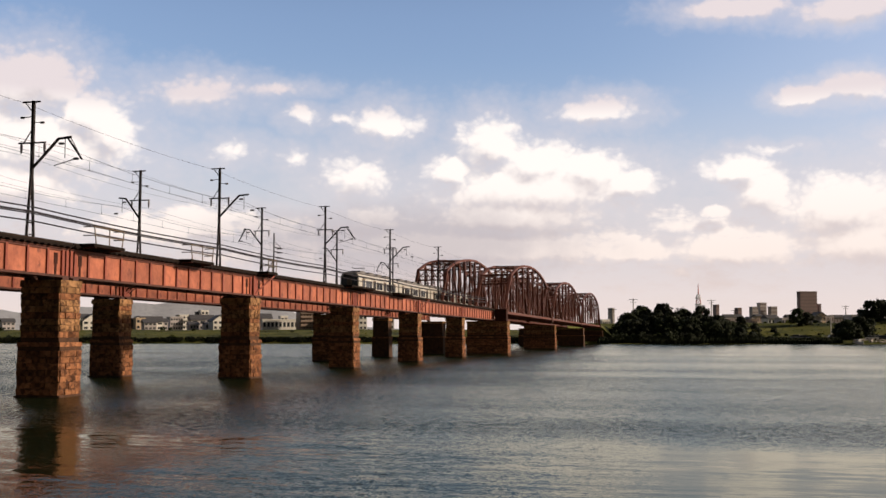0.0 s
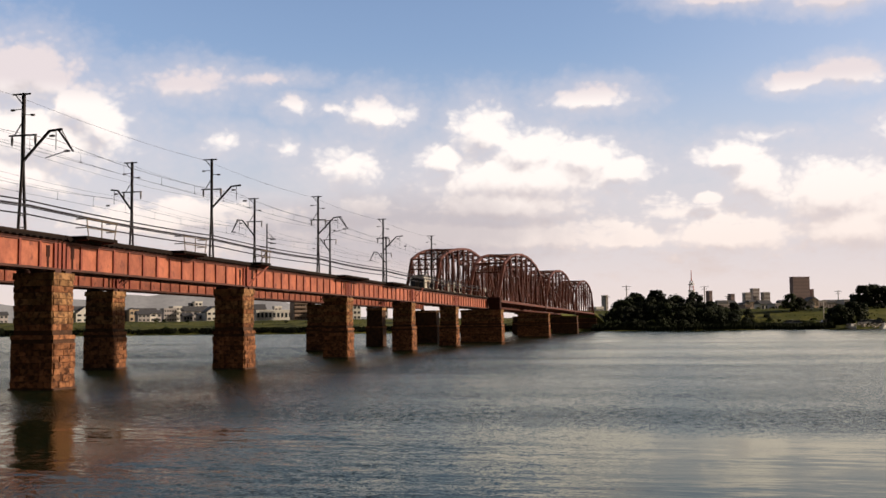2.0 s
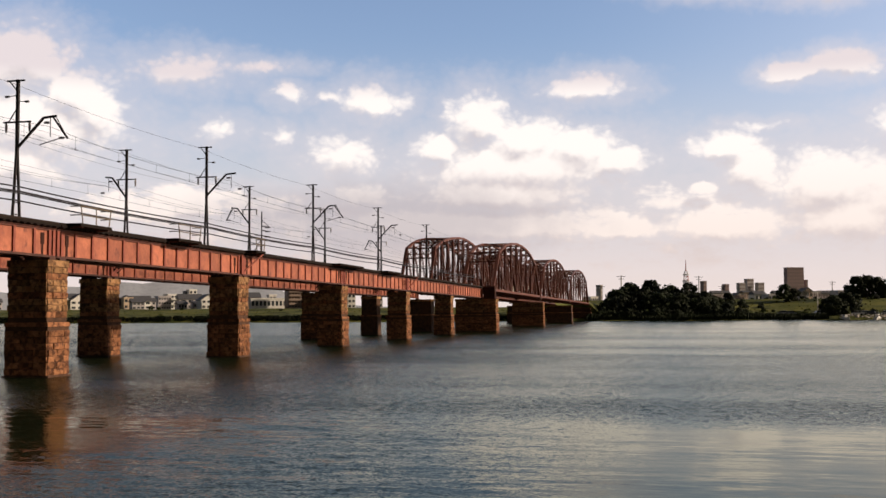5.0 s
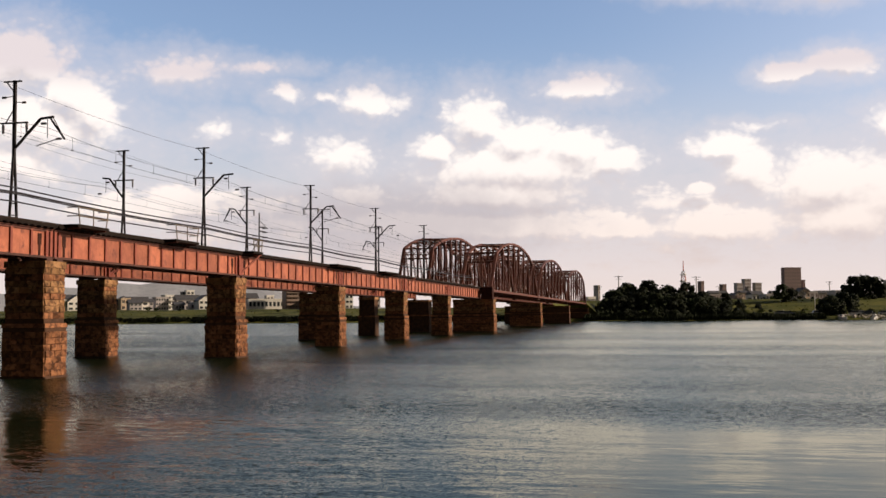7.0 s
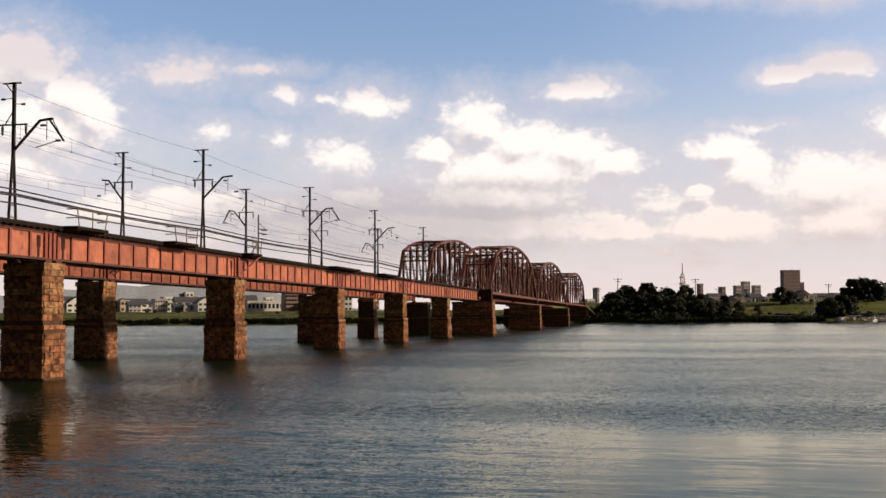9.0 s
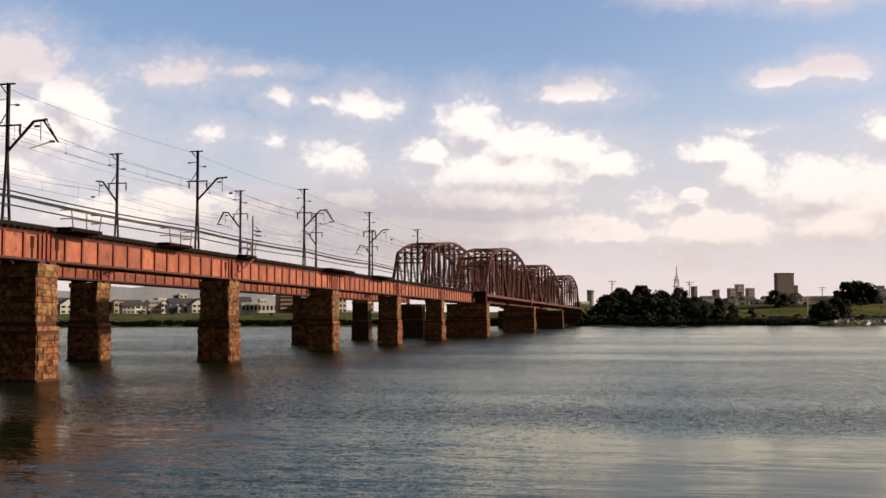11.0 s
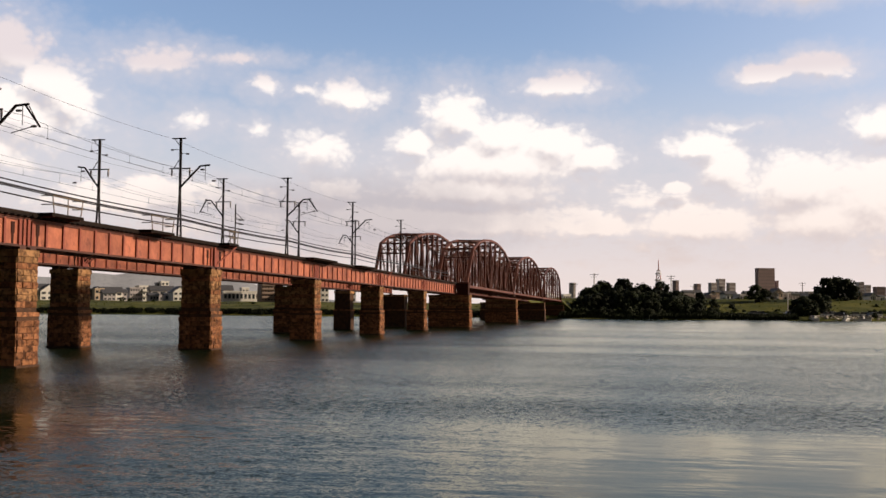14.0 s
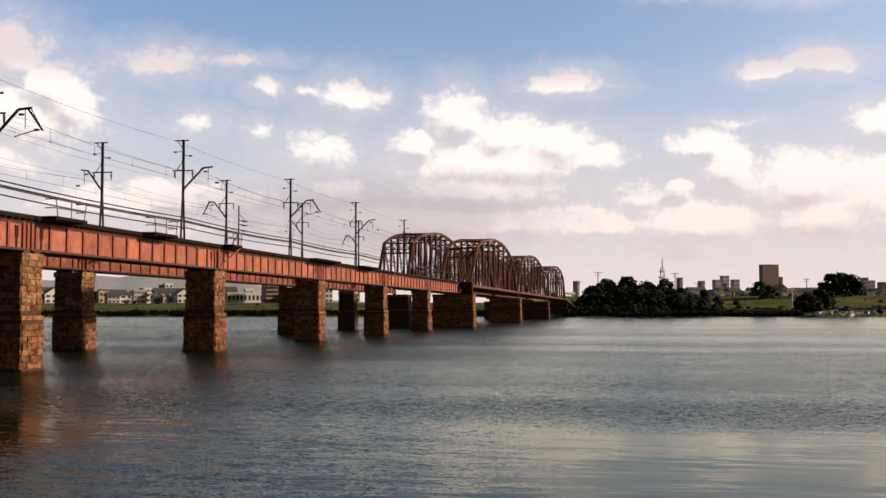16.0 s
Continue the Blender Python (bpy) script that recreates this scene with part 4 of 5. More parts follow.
def make_tree(name, high, wide, seed, material, label, low=0.12, clumps=26, leaves=34):
    """Tapered trunk, limbs and a crown of many small leaf sprays in uneven clumps."""
    rnd = random.Random(seed)
    t = thing(name, pose(0, 0, -500), label, "tree" if name == "tree" else "bush", "bank trees" if name == "tree" else "bank bushes")
    bm = bmesh.new()
    rod(bm, [(0, 0, -0.6), (0.1, 0, high * 0.25), (0.0, 0.15, high * 0.6)], [high * 0.035, high * 0.026, high * 0.012], 7)
    part("trunk", bm, M_BARK, t)
    bm = bmesh.new()
    centres = []
    for i in range(clumps):
        a, f = rnd.uniform(0, 2 * math.pi), rnd.random()
        z = high * (low + (0.93 - low) * f)
        r = wide * 0.5 * math.sqrt(max(0.05, 1 - (2 * f - 0.85) ** 2 * 0.8)) * rnd.uniform(0.35, 0.95)
        centres.append(Vector((math.cos(a) * r, math.sin(a) * r, z)))
    for c in centres[:7]:
        rod(bm, [(0, 0, high * rnd.uniform(0.2, 0.45)), tuple(c * 0.6 + Vector((0, 0, c.z * 0.25))), tuple(c)], [high * 0.012, high * 0.008, high * 0.003], 5)
    part("limbs", bm, M_BARK, t)
    verts, faces = [], []
    for c in centres:
        cr = wide * rnd.uniform(0.13, 0.23)
        for _ in range(leaves):
            d = Vector((rnd.gauss(0, 1), rnd.gauss(0, 1), rnd.gauss(0, 0.8))).normalized() * cr * rnd.uniform(0.55, 1.05)
            p = c + d
            if p.z < 0.05:
                p.z = 0.05
            n = (d.normalized() + Vector((rnd.uniform(-0.7, 0.7), rnd.uniform(-0.7, 0.7), rnd.uniform(-0.2, 0.9)))).normalized()
            u = n.orthogonal().normalized()
            w = n.cross(u)
            s = cr * rnd.uniform(0.20, 0.42)
            k = len(verts)
            for j in range(5):
                a = 2 * math.pi * j / 5 + rnd.uniform(-0.3, 0.3)
                q = p + (u * math.cos(a) + w * math.sin(a)) * s * rnd.uniform(0.6, 1.15) + n * s * rnd.uniform(-0.25, 0.25)
                verts.append(tuple(q))
            verts.append(tuple(p + n * s * 0.3))
            for j in range(5):
                faces.append((k + j, k + (j + 1) % 5, k + 5))
    me = bpy.data.meshes.new("crown")
    me.from_pydata(verts, [], faces)
    me.materials.append(material)
    part("crown", me, material, t)
    return t


TREES = [make_tree("tree", h, w, s, M_LEAF, "dark green leafy tree in the riverside wood", clumps=30) for h, w, s in ((9.5, 8.0, 1), (10.5, 9.0, 2), (8.5, 9.5, 3), (9.8, 7.5, 4))]
BUSHES = [make_tree("bush", h, w, s, m, lab, low=0.05, clumps=16, leaves=30) for h, w, s, m, lab in ((3.4, 5.5, 11, M_LEAF, "dark green bush at the water's edge"), (2.6, 4.5, 12, M_LEAF, "low dark bush on the bank"), (2.2, 5.0, 13, M_LEAF2, "yellow-green bush on the bank"))]


USED = set()


def plant(src, az, dist, scale=1.0, turn=0.0, sink=0.15):
    x, y = polar(az, dist)
    m = pose(x, y, ground_z(x, y) - sink, 0, 0, turn)
    if src.name not in USED and abs(scale - 1) < 1e-6:
        USED.add(src.name)
        src.matrix_world = m
        return src
    c = copy_thing(src, m)
    c.scale = (scale, scale, scale)
    return c


rnd = random.Random(5)
for i in range(4):
    plant(TREES[i], -2.9 + 1.0 * i, 402)
for i in range(3):
    plant(BUSHES[i], -4.2 + 1.0 * i, 377)
# the wood beside the bridge: two loose rows
for row, (d0, k) in enumerate(((381, 0.72), (388, 0.80), (397, 0.86))):
    az = -4.35 + 0.3 * row
    while az < 2.9 - 0.2 * row:
        fall = min(1.0, 0.72 + 0.35 * (az + 4.4)) if az < 0.9 else max(0.5, 1 - 0.36 * (az - 0.9))
        plant(rnd.choice(TREES), az, d0 + rnd.uniform(-3, 3), k * fall * rnd.uniform(0.82, 1.1), rnd.uniform(0, 360), 0.4)
        az += rnd.uniform(0.42, 0.68)
az = -4.5
while az < 4.2:
    x, y = polar(az, 372)
    plant(rnd.choice(BUSHES[:2]), az, shore(x) + rnd.uniform(2.0, 5.0), rnd.uniform(0.7, 1.15) * (1.0 if az < 2.6 else 0.65), rnd.uniform(0, 360), 0.3)
    az += rnd.uniform(0.35, 0.6)
# bushes and trees on the open bank and the levee
for az, d, src, k in ((4.88, 422, 0, 0.74), (5.32, 424, 2, 0.6), (7.26, 386, 2, 0.80), (7.79, 387, 1, 0.76), (8.31, 388, 3, 0.74), (6.86, 390, 0, 0.6), (8.32, 440, 1, 0.95), (8.85, 442, 2, 1.16), (9.33, 440, 3, 0.98), (9.65, 438, 0, 0.72), (7.91, 441, 0, 0.62), (2.05, 404, 1, 0.55), (2.75, 404, 2, 0.42)):
    plant(TREES[src], az, d, k, rnd.uniform(0, 360), 0.3 if d < 430 else 1.3)
for i in range(60):
    az = rnd.uniform(2.6, 11.3)
    x, y = polar(az, 380)
    plant(rnd.choice(BUSHES), az, shore(x) + rnd.choice((14, 24, 34, 52, 56, 60)) + rnd.uniform(-4, 4), rnd.uniform(0.2, 0.55), rnd.uniform(0, 360), 0.25)
for i in range(26):
    az = rnd.uniform(2.4, 11.2)
    x, y = polar(az, 375)
    plant(rnd.choice(BUSHES), az, shore(x) + rnd.uniform(1.5, 26), rnd.uniform(0.25, 0.6), rnd.uniform(0, 360), 0.1)
for i in range(46):
    az = rnd.uniform(-38, -8)
    x, y = polar(az, 350)
    plant(rnd.choice(BUSHES), az, shore(x) + rnd.choice((2.0, 3.0, 30, 55, 62)) + rnd.uniform(0, 6), rnd.uniform(0.25, 0.62), rnd.uniform(0, 360), 0.1)


def reeds(name, x0, x1, count, seed, d0, d1, size, material, label):
    """Tufts of tall grass along the bank."""
    r = random.Random(seed)
    verts, faces = [], []
    for _ in range(count):
        x = r.uniform(x0, x1)
        y = shore(x) + r.uniform(d0, d1)
        z = ground_z(x, y)
        h, a = size * r.uniform(0.5, 1.3), r.uniform(0, math.pi)
        for k in range(3):
            b = a + k * 1.05
            dx, dy = math.cos(b) * h * 0.55, math.sin(b) * h * 0.55
            n = len(verts)
            verts += [(x - dx, y - dy, z - 0.1), (x + dx, y + dy, z - 0.1), (x + dx * 0.6 + r.uniform(-.2, .2), y + dy * 0.6, z + h), (x - dx * 0.5, y - dy * 0.5, z + h * 0.85)]
            faces.append((n, n + 1, n + 2, n + 3))
    me = bpy.data.meshes.new(name)
    me.from_pydata(verts, [], faces)
    me.materials.append(material)
    return tagged(new(name, me), label, "grass", kind="stuff")


reeds("reed_grass", -330, -60, 2600, 1, 0.3, 4.5, 0.9, M_LEAF, "dark tufts along the far water's edge")
reeds("tall_grass", -330, -60, 900, 2, 4, 70, 0.3, M_GRASS, "tall green grass on the far bank")
# dense dark tufts that give the waterline a dark edge
reeds("shore_reeds", -34, 46, 3600, 3, 0.0, 3.6, 1.15, M_LEAF, "dark tufts along the far water's edge")
reeds("slope_grass", 10, 100, 260, 4, 4, 60, 0.3, M_GRASS, "yellow-green grass on the levee slope")


# ---- far bank: buildings ----
SKEW = 27.0  # how far the city fronts turn away from the river, towards the sun


def building(az0, az1, dist, z0, z1, material, label, storeys=3, bays=6, deep=10.0, roof="flat", category="building", group="", pane_material=None, band=False, name="building"):
    """A block with storeys of real windows; az0, az1 bound its front."""
    xa, xb = math.tan(radians(az0)) * dist, math.tan(radians(az1)) * dist
    turn = -(az0 + az1) / 2
    w = (xb - xa) * math.cos(radians(turn))
    skew = SKEW if az0 > -10 else 11.0
    deep = min(deep, 6.0) if dist > 650 else deep
    turn += skew
    w = max((w - deep * math.sin(radians(skew))) / math.cos(radians(skew)), w * 0.7)
    b = thing(name, pose((xa + xb) / 2, dist, z0, 0, 0, turn), label, category, group)
    h = z1 - z0
    part("wall", boxes(((-w / 2, 0, -3), (w / 2, deep, h))), material, b)
    if roof == "flat":
        part("parapet", boxes(((-w / 2 - 0.15, -0.15, h), (w / 2 + 0.15, deep + 0.15, h + 0.45))), material, b)
    elif roof == "gable_x":
        bm = bmesh.new()
        rh, o = min(w, deep) * 0.32, 0.5
        vs = [bm.verts.new(p) for p in ((-w / 2 - o, -o, h), (w / 2 + o, -o, h), (w / 2 + o, deep + o, h), (-w / 2 - o, deep + o, h), (-w / 2 - o, deep / 2, h + rh), (w / 2 + o, deep / 2, h + rh))]
        for f in ((0, 1, 5, 4), (2, 3, 4, 5), (0, 4, 3), (1, 2, 5), (0, 3, 2, 1)):
            bm.faces.new([vs[i] for i in f])
        part("roof", bm, M_TILE, b, "dark tiled roof")
    elif roof == "gable_y":
        bm = bmesh.new()
        rh = w * 0.36
        vs = [bm.verts.new(p) for p in ((-w / 2, -0.01, h), (w / 2, -0.01, h), (w / 2, deep, h), (-w / 2, deep, h), (0, -0.01, h + rh), (0, deep, h + rh))]
        for f in ((0, 1, 4), (2, 3, 5), (0, 3, 2, 1), (1, 2, 5, 4), (3, 0, 4, 5)):
            bm.faces.new([vs[i] for i in f])
        part("gable", bm, material, b)
        part("roof", beams(((-w / 2 - 0.5, deep / 2, h - 0.3), (0, deep / 2, h + rh + 0.1), deep + 0.8, 0.25), ((w / 2 + 0.5, deep / 2, h - 0.3), (0, deep / 2, h + rh + 0.1), deep + 0.8, 0.25)), M_TILE, b, "dark tiled roof")
    sh = h / storeys
    for s in range(storeys):
        if band:
            part("balcony", boxes(((-w / 2 + 0.2, -1.1, s * sh + 0.1), (w / 2 - 0.2, -0.02, s * sh + 1.1))), material, b)
        for k in range(bays):
            x = -w / 2 + w * (k + 0.5) / bays
            ww = w / bays * 0.30
            win = part("window", boxes(((x - ww, -0.05, s * sh + sh * 0.36), (x + ww, 0.03, s * sh + sh * 0.80))), pane_material or (M_FARPANE if dist > 650 else M_PANE), b)
            if storeys * bays <= 12:
                part("sill", boxes(((x - ww - 0.1, -0.14, s * sh + sh * 0.32), (x + ww + 0.1, 0.0, s * sh + sh * 0.36))), M_OFFWHITE, win)
    return b


# left bank, seen under the spans
building(-32.74, -31.85, 455, 5, 11.09, M_WHITE, "low white hall behind the grass", 1, 5, roof="gable_x")
building(-29.76, -29.10, 448, 5, 10.51, M_CREAM, "cream two-storey house behind the grass", 2, 2, roof="flat", group="bank houses")
building(-30.09, -29.70, 452, 5, 9.65, M_TILE, "small dark timber house", 1, 2, 8, "gable_y", group="bank houses")
building(-29.32, -28.54, 440, 5, 8.58, M_GREYB, "grey house with a dark tiled gable roof", 2, 3, 8, "gable_x", group="bank houses")
building(-28.76, -27.98, 470, 5, 9.16, M_GREYB, "grey house with a dark tiled gable roof", 2, 3, 8, "gable_x", group="bank houses")
building(-28.03, -27.19, 480, 5, 11.50, M_GREYB, "grey apartment block behind the houses", 3, 5, 10)
building(-27.58, -26.22, 500, 5, 12.86, M_WHITE, "white three-storey building with long balconies", 3, 7, 12, band=True)
building(-26.45, -25.91, 512, 5, 15.45, M_WHITE, "white stair tower of a building", 4, 2, 8)
building(-26.65, -26.25, 515, 5, 14.72, M_TILE, "dark rooftop water tank house", 3, 2, 6)
building(-26.22, -25.76, 452, 5, 8.25, M_GREYB, "small grey house with tiled roof", 1, 2, 8, "gable_x", group="bank houses")
building(-27.02, -26.39, 446, 5, 7.73, M_GREYB, "low house with a dark tiled roof", 1, 3, 8, "gable_x", group="bank houses")
building(-25.88, -24.87, 442, 5, 9.51, M_WHITE, "white gabled house with a steep dark roof", 2, 3, 12, "gable_y", group="bank houses")
building(-23.33, -21.15, 470, 5, 9.89, M_WHITE, "long low white warehouse", 1, 9, 14)
building(-22.30, -21.80, 476, 5, 11.68, M_WHITE, "small white rooftop block", 2, 2, 6)
building(-21.33, -20.32, 462, 5, 14.53, M_BROWNB, "brown apartment block with balconies", 5, 5, 10, band=True)
building(-18.16, -17.56, 470, 5, 11.82, M_WHITE, "bright white block behind the piers", 3, 2, 10)
building(-17.02, -16.11, 480, 5, 10.51, M_GREYB, "grey house with a dark tiled gable roof", 2, 3, 8, "gable_x", group="bank houses")
building(-33.84, -33.00, 470, 5, 9.40, M_CREAM, "cream house with a dark tiled roof", 2, 3, 8, "gable_x", group="bank houses")
building(-36.13, -35.40, 480, 5, 9.58, M_GREYB, "grey house with a dark tiled gable roof", 2, 3, 8, "gable_x", group="bank houses")

# city behind the levee
building(4.94, 5.92, 900, 4, 36.96, M_TOWERB, "tall brown-grey tower block", 12, 7, 16, category="tower block")
building(5.89, 6.05, 906, 4, 26.96, M_TOWERB, "lower brown-grey wing of the tower block", 8, 2, 8)
building(2.58, 3.03, 950, 4, 26.15, M_GREYB, "grey apartment tower beyond the levee", 7, 4, 14, group="apartment towers")
building(2.97, 3.45, 960, 4, 29.83, M_GREYB, "grey apartment tower beyond the levee", 9, 4, 14, group="apartment towers")
building(3.50, 3.97, 955, 4, 26.27, M_GREYB, "grey apartment tower beyond the levee", 7, 4, 14, group="apartment towers")
building(1.88, 2.19, 900, 4, 24.04, M_TOWERB, "grey-brown block beyond the levee", 6, 3, 10)
building(0.80, 1.05, 850, 4, 25.51, M_TOWERB, "narrow dark block beyond the levee", 7, 2, 8)
building(1.19, 2.27, 800, 4, 15.62, M_GREYB, "long low grey roofed hall", 2, 8, 14, "gable_x")
building(5.37, 6.72, 700, 4, 14.47, M_GREYB, "long low grey building", 2, 10, 12)
building(6.46, 7.79, 760, 4, 14.24, M_GREYB, "low houses with dark roofs", 2, 8, 12, "gable_x")
building(4.28, 4.88, 760, 4, 14.63, M_GREYB, "low house with a dark roof", 2, 4, 12, "gable_x")
building(9.81, 10.18, 820, 4, 23.85, M_GREYB, "pale grey tower behind the trees", 8, 3, 12)
building(10.13, 10.49, 830, 4, 21.96, M_GREYB, "pale grey tower behind the trees", 7, 3, 12)
building(10.60, 11.22, 800, 4, 20.06, M_TOWERB, "brown-grey block behind the trees", 6, 5, 12)
building(-5.17, -4.51, 640, 4, 11.51, M_WHITE, "pale low building behind the bridge end", 2, 4, 10)
building(-4.57, -4.36, 700, 4, 19.80, M_GREYB, "narrow grey block behind the wood", 5, 2, 8)


for i in range(22):
    az = rnd.uniform(2.2, 11.0)
    d = rnd.uniform(520, 680)
    half_w = rnd.uniform(0.18, 0.45)
    building(az - half_w, az + half_w, d, 4, 3.6 + d * rnd.uniform(0.012, 0.0165), rnd.choice((M_WHITE, M_CREAM, M_GREYB, M_BROWNB)), "small house with a tiled roof beyond the levee", 2, 3, 8, rnd.choice(("gable_x", "flat", "gable_y")), group="houses beyond the levee")
for i in range(14):
    az = rnd.uniform(-37, -14)
    d = rnd.uniform(455, 520)
    half_w = rnd.uniform(0.35, 0.7)
    building(az - half_w, az + half_w, d, 5, 5 + rnd.uniform(4.0, 6.5), rnd.choice((M_WHITE, M_CREAM, M_GREYB, M_BROWNB)), "small house with a tiled roof behind the grass", 2, 3, 8, rnd.choice(("gable_x", "gable_x", "gable_y")), group="bank houses")


def lattice_tower(az, dist, z1):
    x, y = polar(az, dist)
    t = thing("radio_tower", pose(x, y, 4), "red and white lattice radio tower", "radio tower")
    h, r0 = z1 - 4, 4.2
    levels = [0, 0.16, 0.31, 0.45, 0.57, 0.68, 0.78]
    wide = lambda f: r0 * (1 - f) ** 1.15 + 0.5
    for i, (a, b) in enumerate(zip(levels, levels[1:])):
        bm = bmesh.new()
        ra, rb = wide(a), wide(b)
        ca = [(sx * ra, sy * ra, a * h) for sx, sy in ((-1, -1), (1, -1), (1, 1), (-1, 1))]
        cb = [(sx * rb, sy * rb, b * h) for sx, sy in ((-1, -1), (1, -1), (1, 1), (-1, 1))]
        for j in range(4):
            k = (j + 1) % 4
            beam(bm, ca[j], cb[j], 0.55)
            beam(bm, ca[j], cb[k], 0.3)
            beam(bm, ca[k], cb[j], 0.3)
            beam(bm, cb[j], cb[k], 0.35)
        part("lattice_stage", bm, M_OFFWHITE if i % 2 else M_RED, t, "white stage" if i % 2 else "red stage")
    for f in (0.57, 0.70):
        bm = bmesh.new()
        rod(bm, [(0, 0, f * h), (0, 0, f * h + 0.9)], wide(f) + 1.3, 12)
        part("gallery", bm, M_OFFWHITE, t)
    bm = bmesh.new()
    rod(bm, [(0, 0, 0.78 * h), (0, 0, h)], [0.55, 0.25], 6)
    part("antenna", bm, M_RED, t)
    return t


lattice_tower(-0.05, 1000, 48.89)


def power_pole(az, dist, z1, base=5.0):
    x, y = polar(az, dist)
    p = thing("power_pole", pose(x, y, base), "thin concrete power pole with a crossarm", "utility pole", "power poles")
    h = z1 - base
    bm = bmesh.new()
    rod(bm, [(0, 0, -3), (0, 0, h)], [0.30, 0.2], 8)
    part("pole", bm, M_CONC, p)
    part("crossarm", beams(((-1.9, 0, h - 0.5), (1.9, 0, h - 0.5), 0.2), ((-1.2, 0, h - 1.6), (1.2, 0, h - 1.6), 0.16)), M_MAST, p)
    return p


for az, d, z in ((-3.42, 470, 18.85), (0.60, 520, 19.67), (7.18, 600, 18.45), (-4.51, 500, 15.17), (1.76, 640, 17.47)):
    power_pole(az, d, z)
lamp = thing("lamp_post", pose(*polar(6.46, 398), 2.2), "pale steel lamp post on the bank", "lamp post")
bm = bmesh.new()
rod(bm, [(0, 0, -0.5), (0, 0, 9.78 - 2.4)], [0.16, 0.11], 8)
part("pole", bm, M_OFFWHITE, lamp)
part("head", boxes(((-1.0, -0.15, 9.78 - 2.45), (0.1, 0.15, 9.78 - 2.25))), M_OFFWHITE, lamp)


# ---- cars, boats and rocks on the open bank ----
def car(material, label):
    c = thing("car", pose(0, 0, -500), label, "car", "parked cars")
    bm = bmesh.new()
    box(bm, (-2.1, -0.85, 0.28), (2.1, 0.85, 0.85), 0.06)
    body = part("body", bm, material, c)
    bm = bmesh.new()
    box(bm, (-1.5, -0.80, 0.85), (1.2, 0.80, 1.48), 0.24)
    part("cabin", bm, M_PANE, c, "dark glazed cabin")
    part("roof", boxes(((-1.22, -0.55, 1.46), (0.95, 0.55, 1.52))), material, c)
    for x in (-1.3, 1.3):
        for y in (-0.8, 0.8):
            bm = bmesh.new()
            rod(bm, [(x, y - 0.1, 0.31), (x, y + 0.1, 0.31)], 0.31, 12)
            part("wheel", bm, M_DARK, c)
    return c


white_car, dark_car = car(M_CARW, "white car parked on the bank"), car(M_CARD, "dark car parked on the bank")
first = {}
for az, dz, src in ((8.45, 8, white_car), (8.80, 9, white_car), (9.12, 8, dark_car), (9.86, 9, white_car), (10.31, 10, white_car), (10.60, 8, dark_car), (4.88, 10, white_car), (5.21, 9, white_car), (6.69, 11, white_car), (10.83, 10, white_car)):
    x, y = polar(az, 380)
    y = shore(x) + dz
    m = pose(x, y, ground_z(x, y) + 0.02, 0, 0, rnd.uniform(-25, 25))
    if src.name not in first:
        first[src.name] = 1
        src.matrix_world = m
    else:
        copy_thing(src, m)


def boat(az, label):
    x, _ = polar(az, 378)
    b = thing("small_boat", pose(x, shore(x) - 1.2, 0.02, 0, 0, rnd.uniform(-70, 70)), label, "boat", "moored boats")
    bm = bmesh.new()
    rows = [[bm.verts.new((u, s * w, z)) for s, w, z in ((-1, hw, 0.75 + 0.25 * lift), (-1, hw * 0.6, -0.1), (1, hw * 0.6, -0.1), (1, hw, 0.75 + 0.25 * lift))] for u, hw, lift in ((-2.8, 0.75, 0), (-1, 0.9, 0), (1.2, 0.8, 0.3), (2.9, 0.06, 1.0))]
    for a, c in zip(rows, rows[1:]):
        for j in range(4):
            bm.faces.new((a[j], a[(j + 1) % 4], c[(j + 1) % 4], c[j]))
    bm.faces.new(rows[0])
    bm.faces.new(rows[-1][::-1])
    part("hull", bm, M_CARW, b)
    bm = bmesh.new()
    box(bm, (-1.0, -0.55, 0.7), (0.6, 0.55, 1.7), 0.12)
    part("wheelhouse", bm, M_CARW, b)
    part("window", boxes(((-0.9, -0.56, 1.15), (0.45, -0.50, 1.5))), M_PANE, b)
    return b


for az in (7.72, 9.23, 9.94):
    boat(az, "small white moored boat")


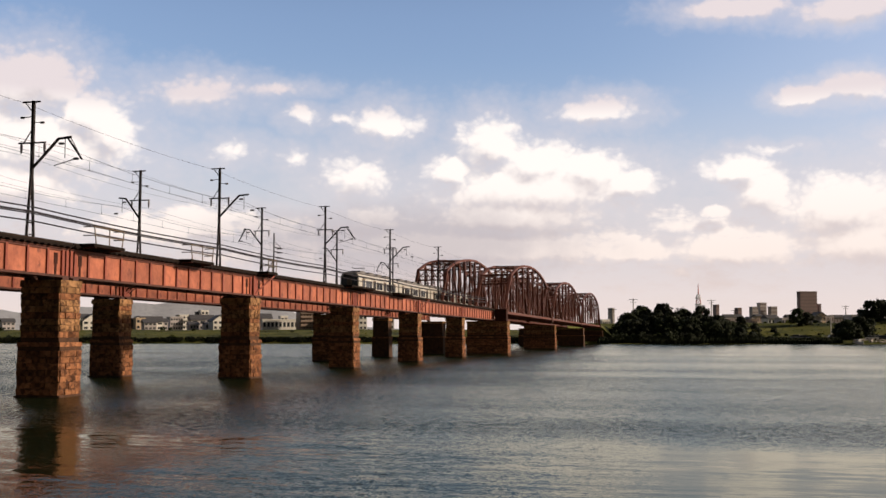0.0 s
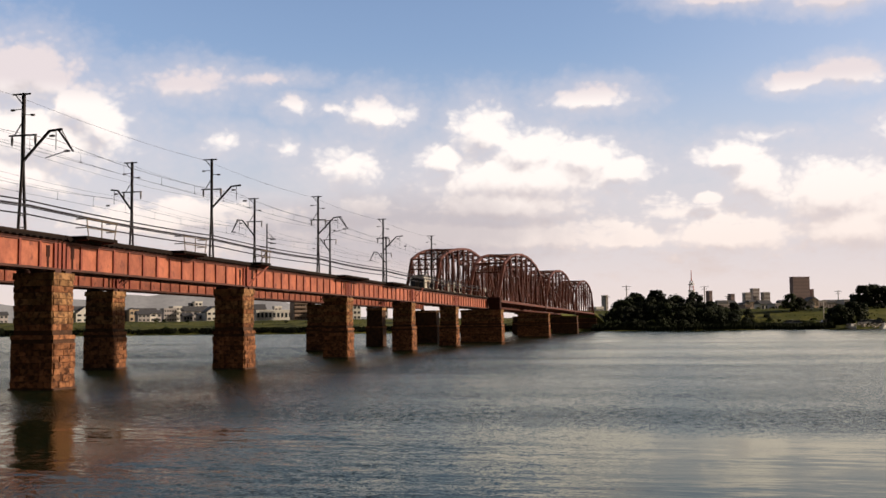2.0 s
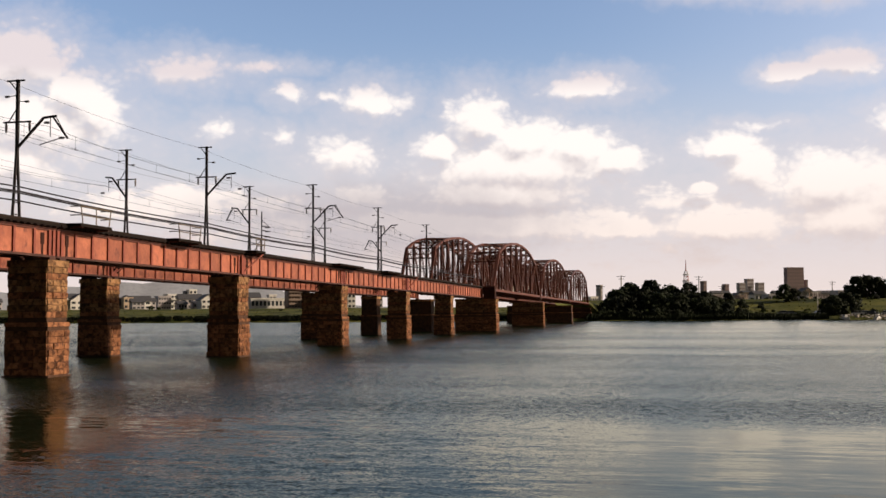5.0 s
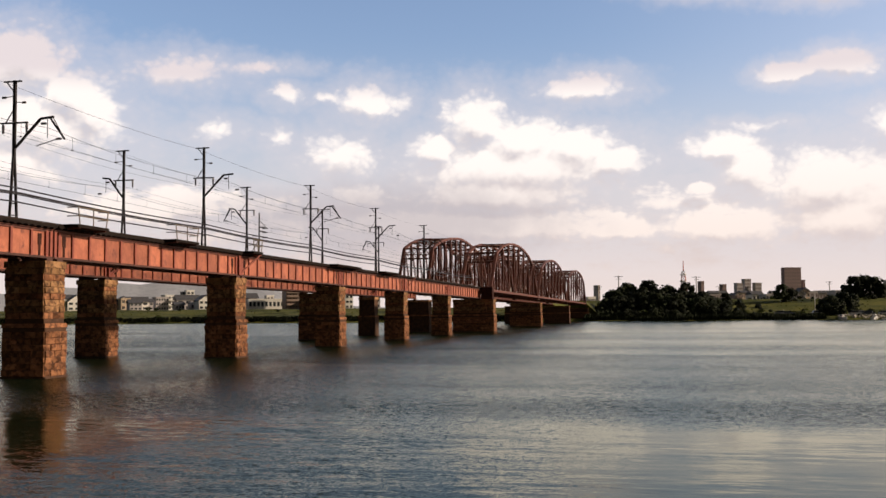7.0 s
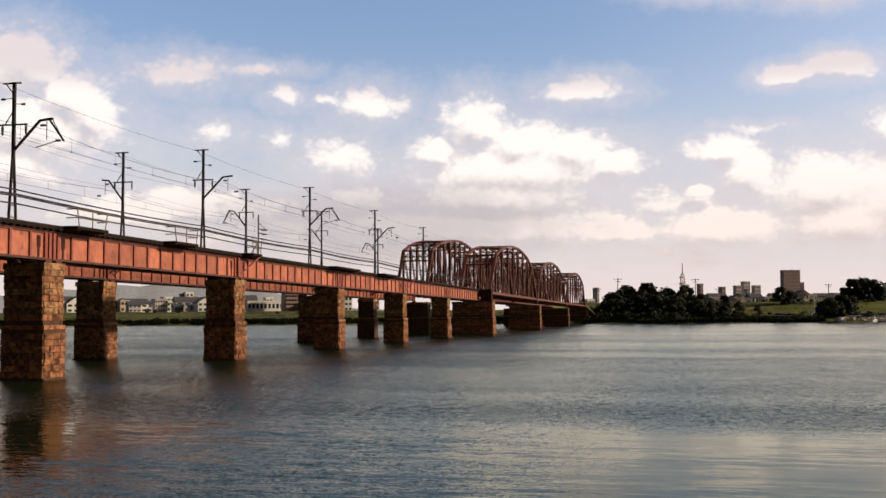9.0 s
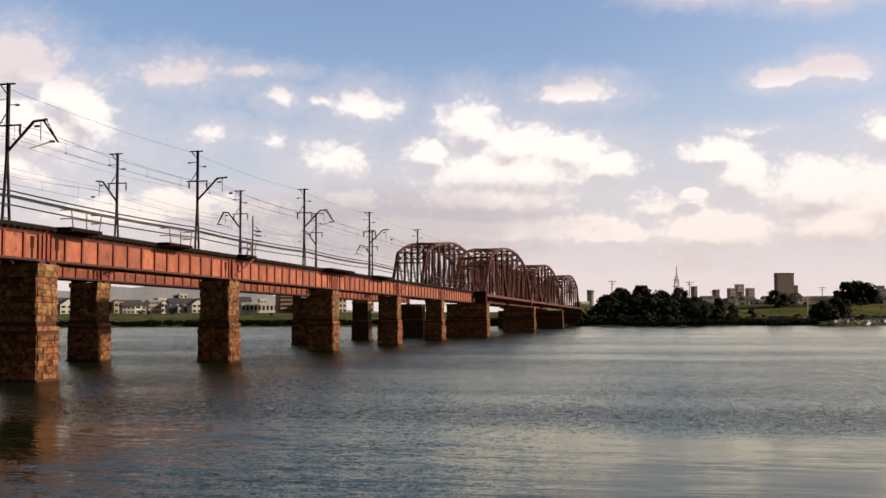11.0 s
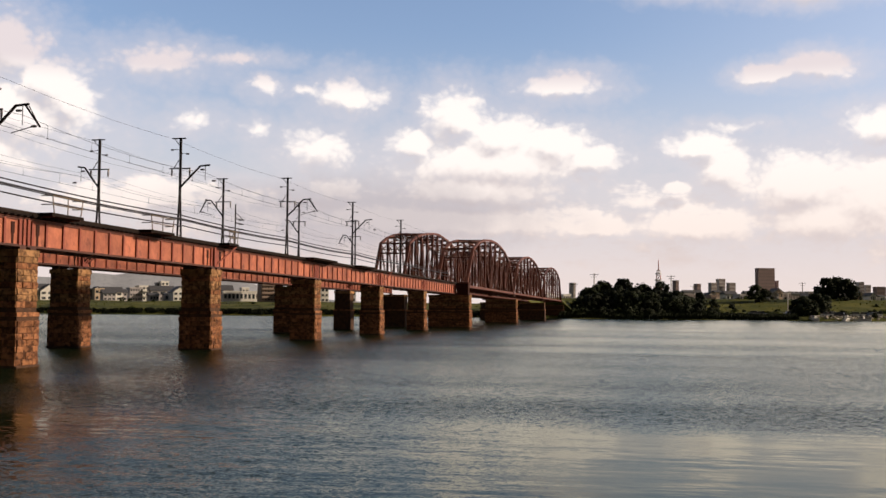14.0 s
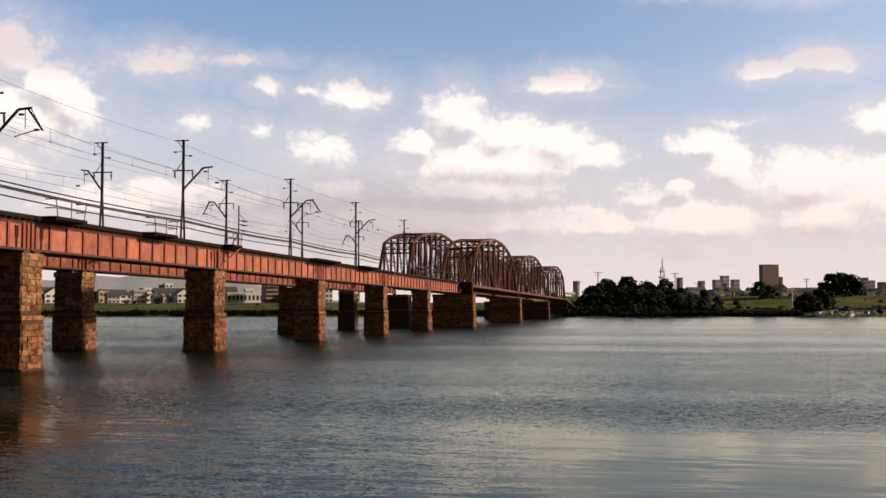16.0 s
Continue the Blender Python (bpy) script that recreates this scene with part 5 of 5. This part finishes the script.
def rock_mesh(seed):
    r = random.Random(seed)
    bm = bmesh.new()
    bmesh.ops.create_icosphere(bm, subdivisions=1, radius=1)
    for v in bm.verts:
        v.co *= r.uniform(0.7, 1.2)
        v.co.z *= 0.7
    return mesh_of("rock", bm, M_STONEW)


ROCKS = [rock_mesh(i) for i in range(4)]
for i in range(90):
    az = rnd.uniform(3.6, 4.9) if i % 4 == 0 else rnd.uniform(7.6, 11.3)
    x, y = polar(az, 378)
    y = shore(x) + rnd.uniform(0.3, 7.0)
    s = rnd.uniform(0.35, 0.9)
    o = tagged(new("rock", rnd.choice(ROCKS)), "pale rough rock at the water's edge", "rock", "bank rocks")
    o.matrix_world = pose(x, y, ground_z(x, y) + 0.1 * s, 0, 0, rnd.uniform(0, 360)) @ Matrix.Scale(s, 4)


# ---- far hills ----
def hills(name, az0, az1, dist, rise, seed, label):
    bm = bmesh.new()
    n = 60
    crest, foot = [], []
    for i in range(n + 1):
        az = az0 + (az1 - az0) * i / n
        x, y = math.sin(radians(az)) * dist, math.cos(radians(az)) * dist
        edge = min(1.0, 4 * i / n, 4 * (n - i) / n)
        z = 6 + rise * edge * (0.55 + 0.6 * noise.noise((az * 0.13 + seed, 0.4, 0)) + 0.18 * noise.noise((az * 0.6 + seed, 2.4, 0)))
        crest.append(bm.verts.new((x * 1.06, y * 1.06, z)))
        foot.append(bm.verts.new((x, y, 0)))
    for i in range(n):
        bm.faces.new((foot[i], foot[i + 1], crest[i + 1], crest[i]))
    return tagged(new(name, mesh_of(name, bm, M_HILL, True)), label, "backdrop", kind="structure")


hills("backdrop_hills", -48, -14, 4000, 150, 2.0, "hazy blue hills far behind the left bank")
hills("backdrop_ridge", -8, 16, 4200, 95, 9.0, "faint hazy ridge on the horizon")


# ---- what moves ----
def motions():
    speed, start = 20.8, 142.4
    times = [0.0, 0.1, 0.25] + [0.5 * i for i in range(1, 32)] + [15.75, 15.9, 16.0]
    walk(train, [(t, pose(FAR_X, start + speed * t, deck(start + speed * t) + 0.0, TILT)) for t in times])
    walk(water, [(t, pose(-0.10 * t, -0.22 * t, 0)) for t in (0.0, 0.1, 4.0, 8.0, 12.0, 15.9, 16.0)])


motions()
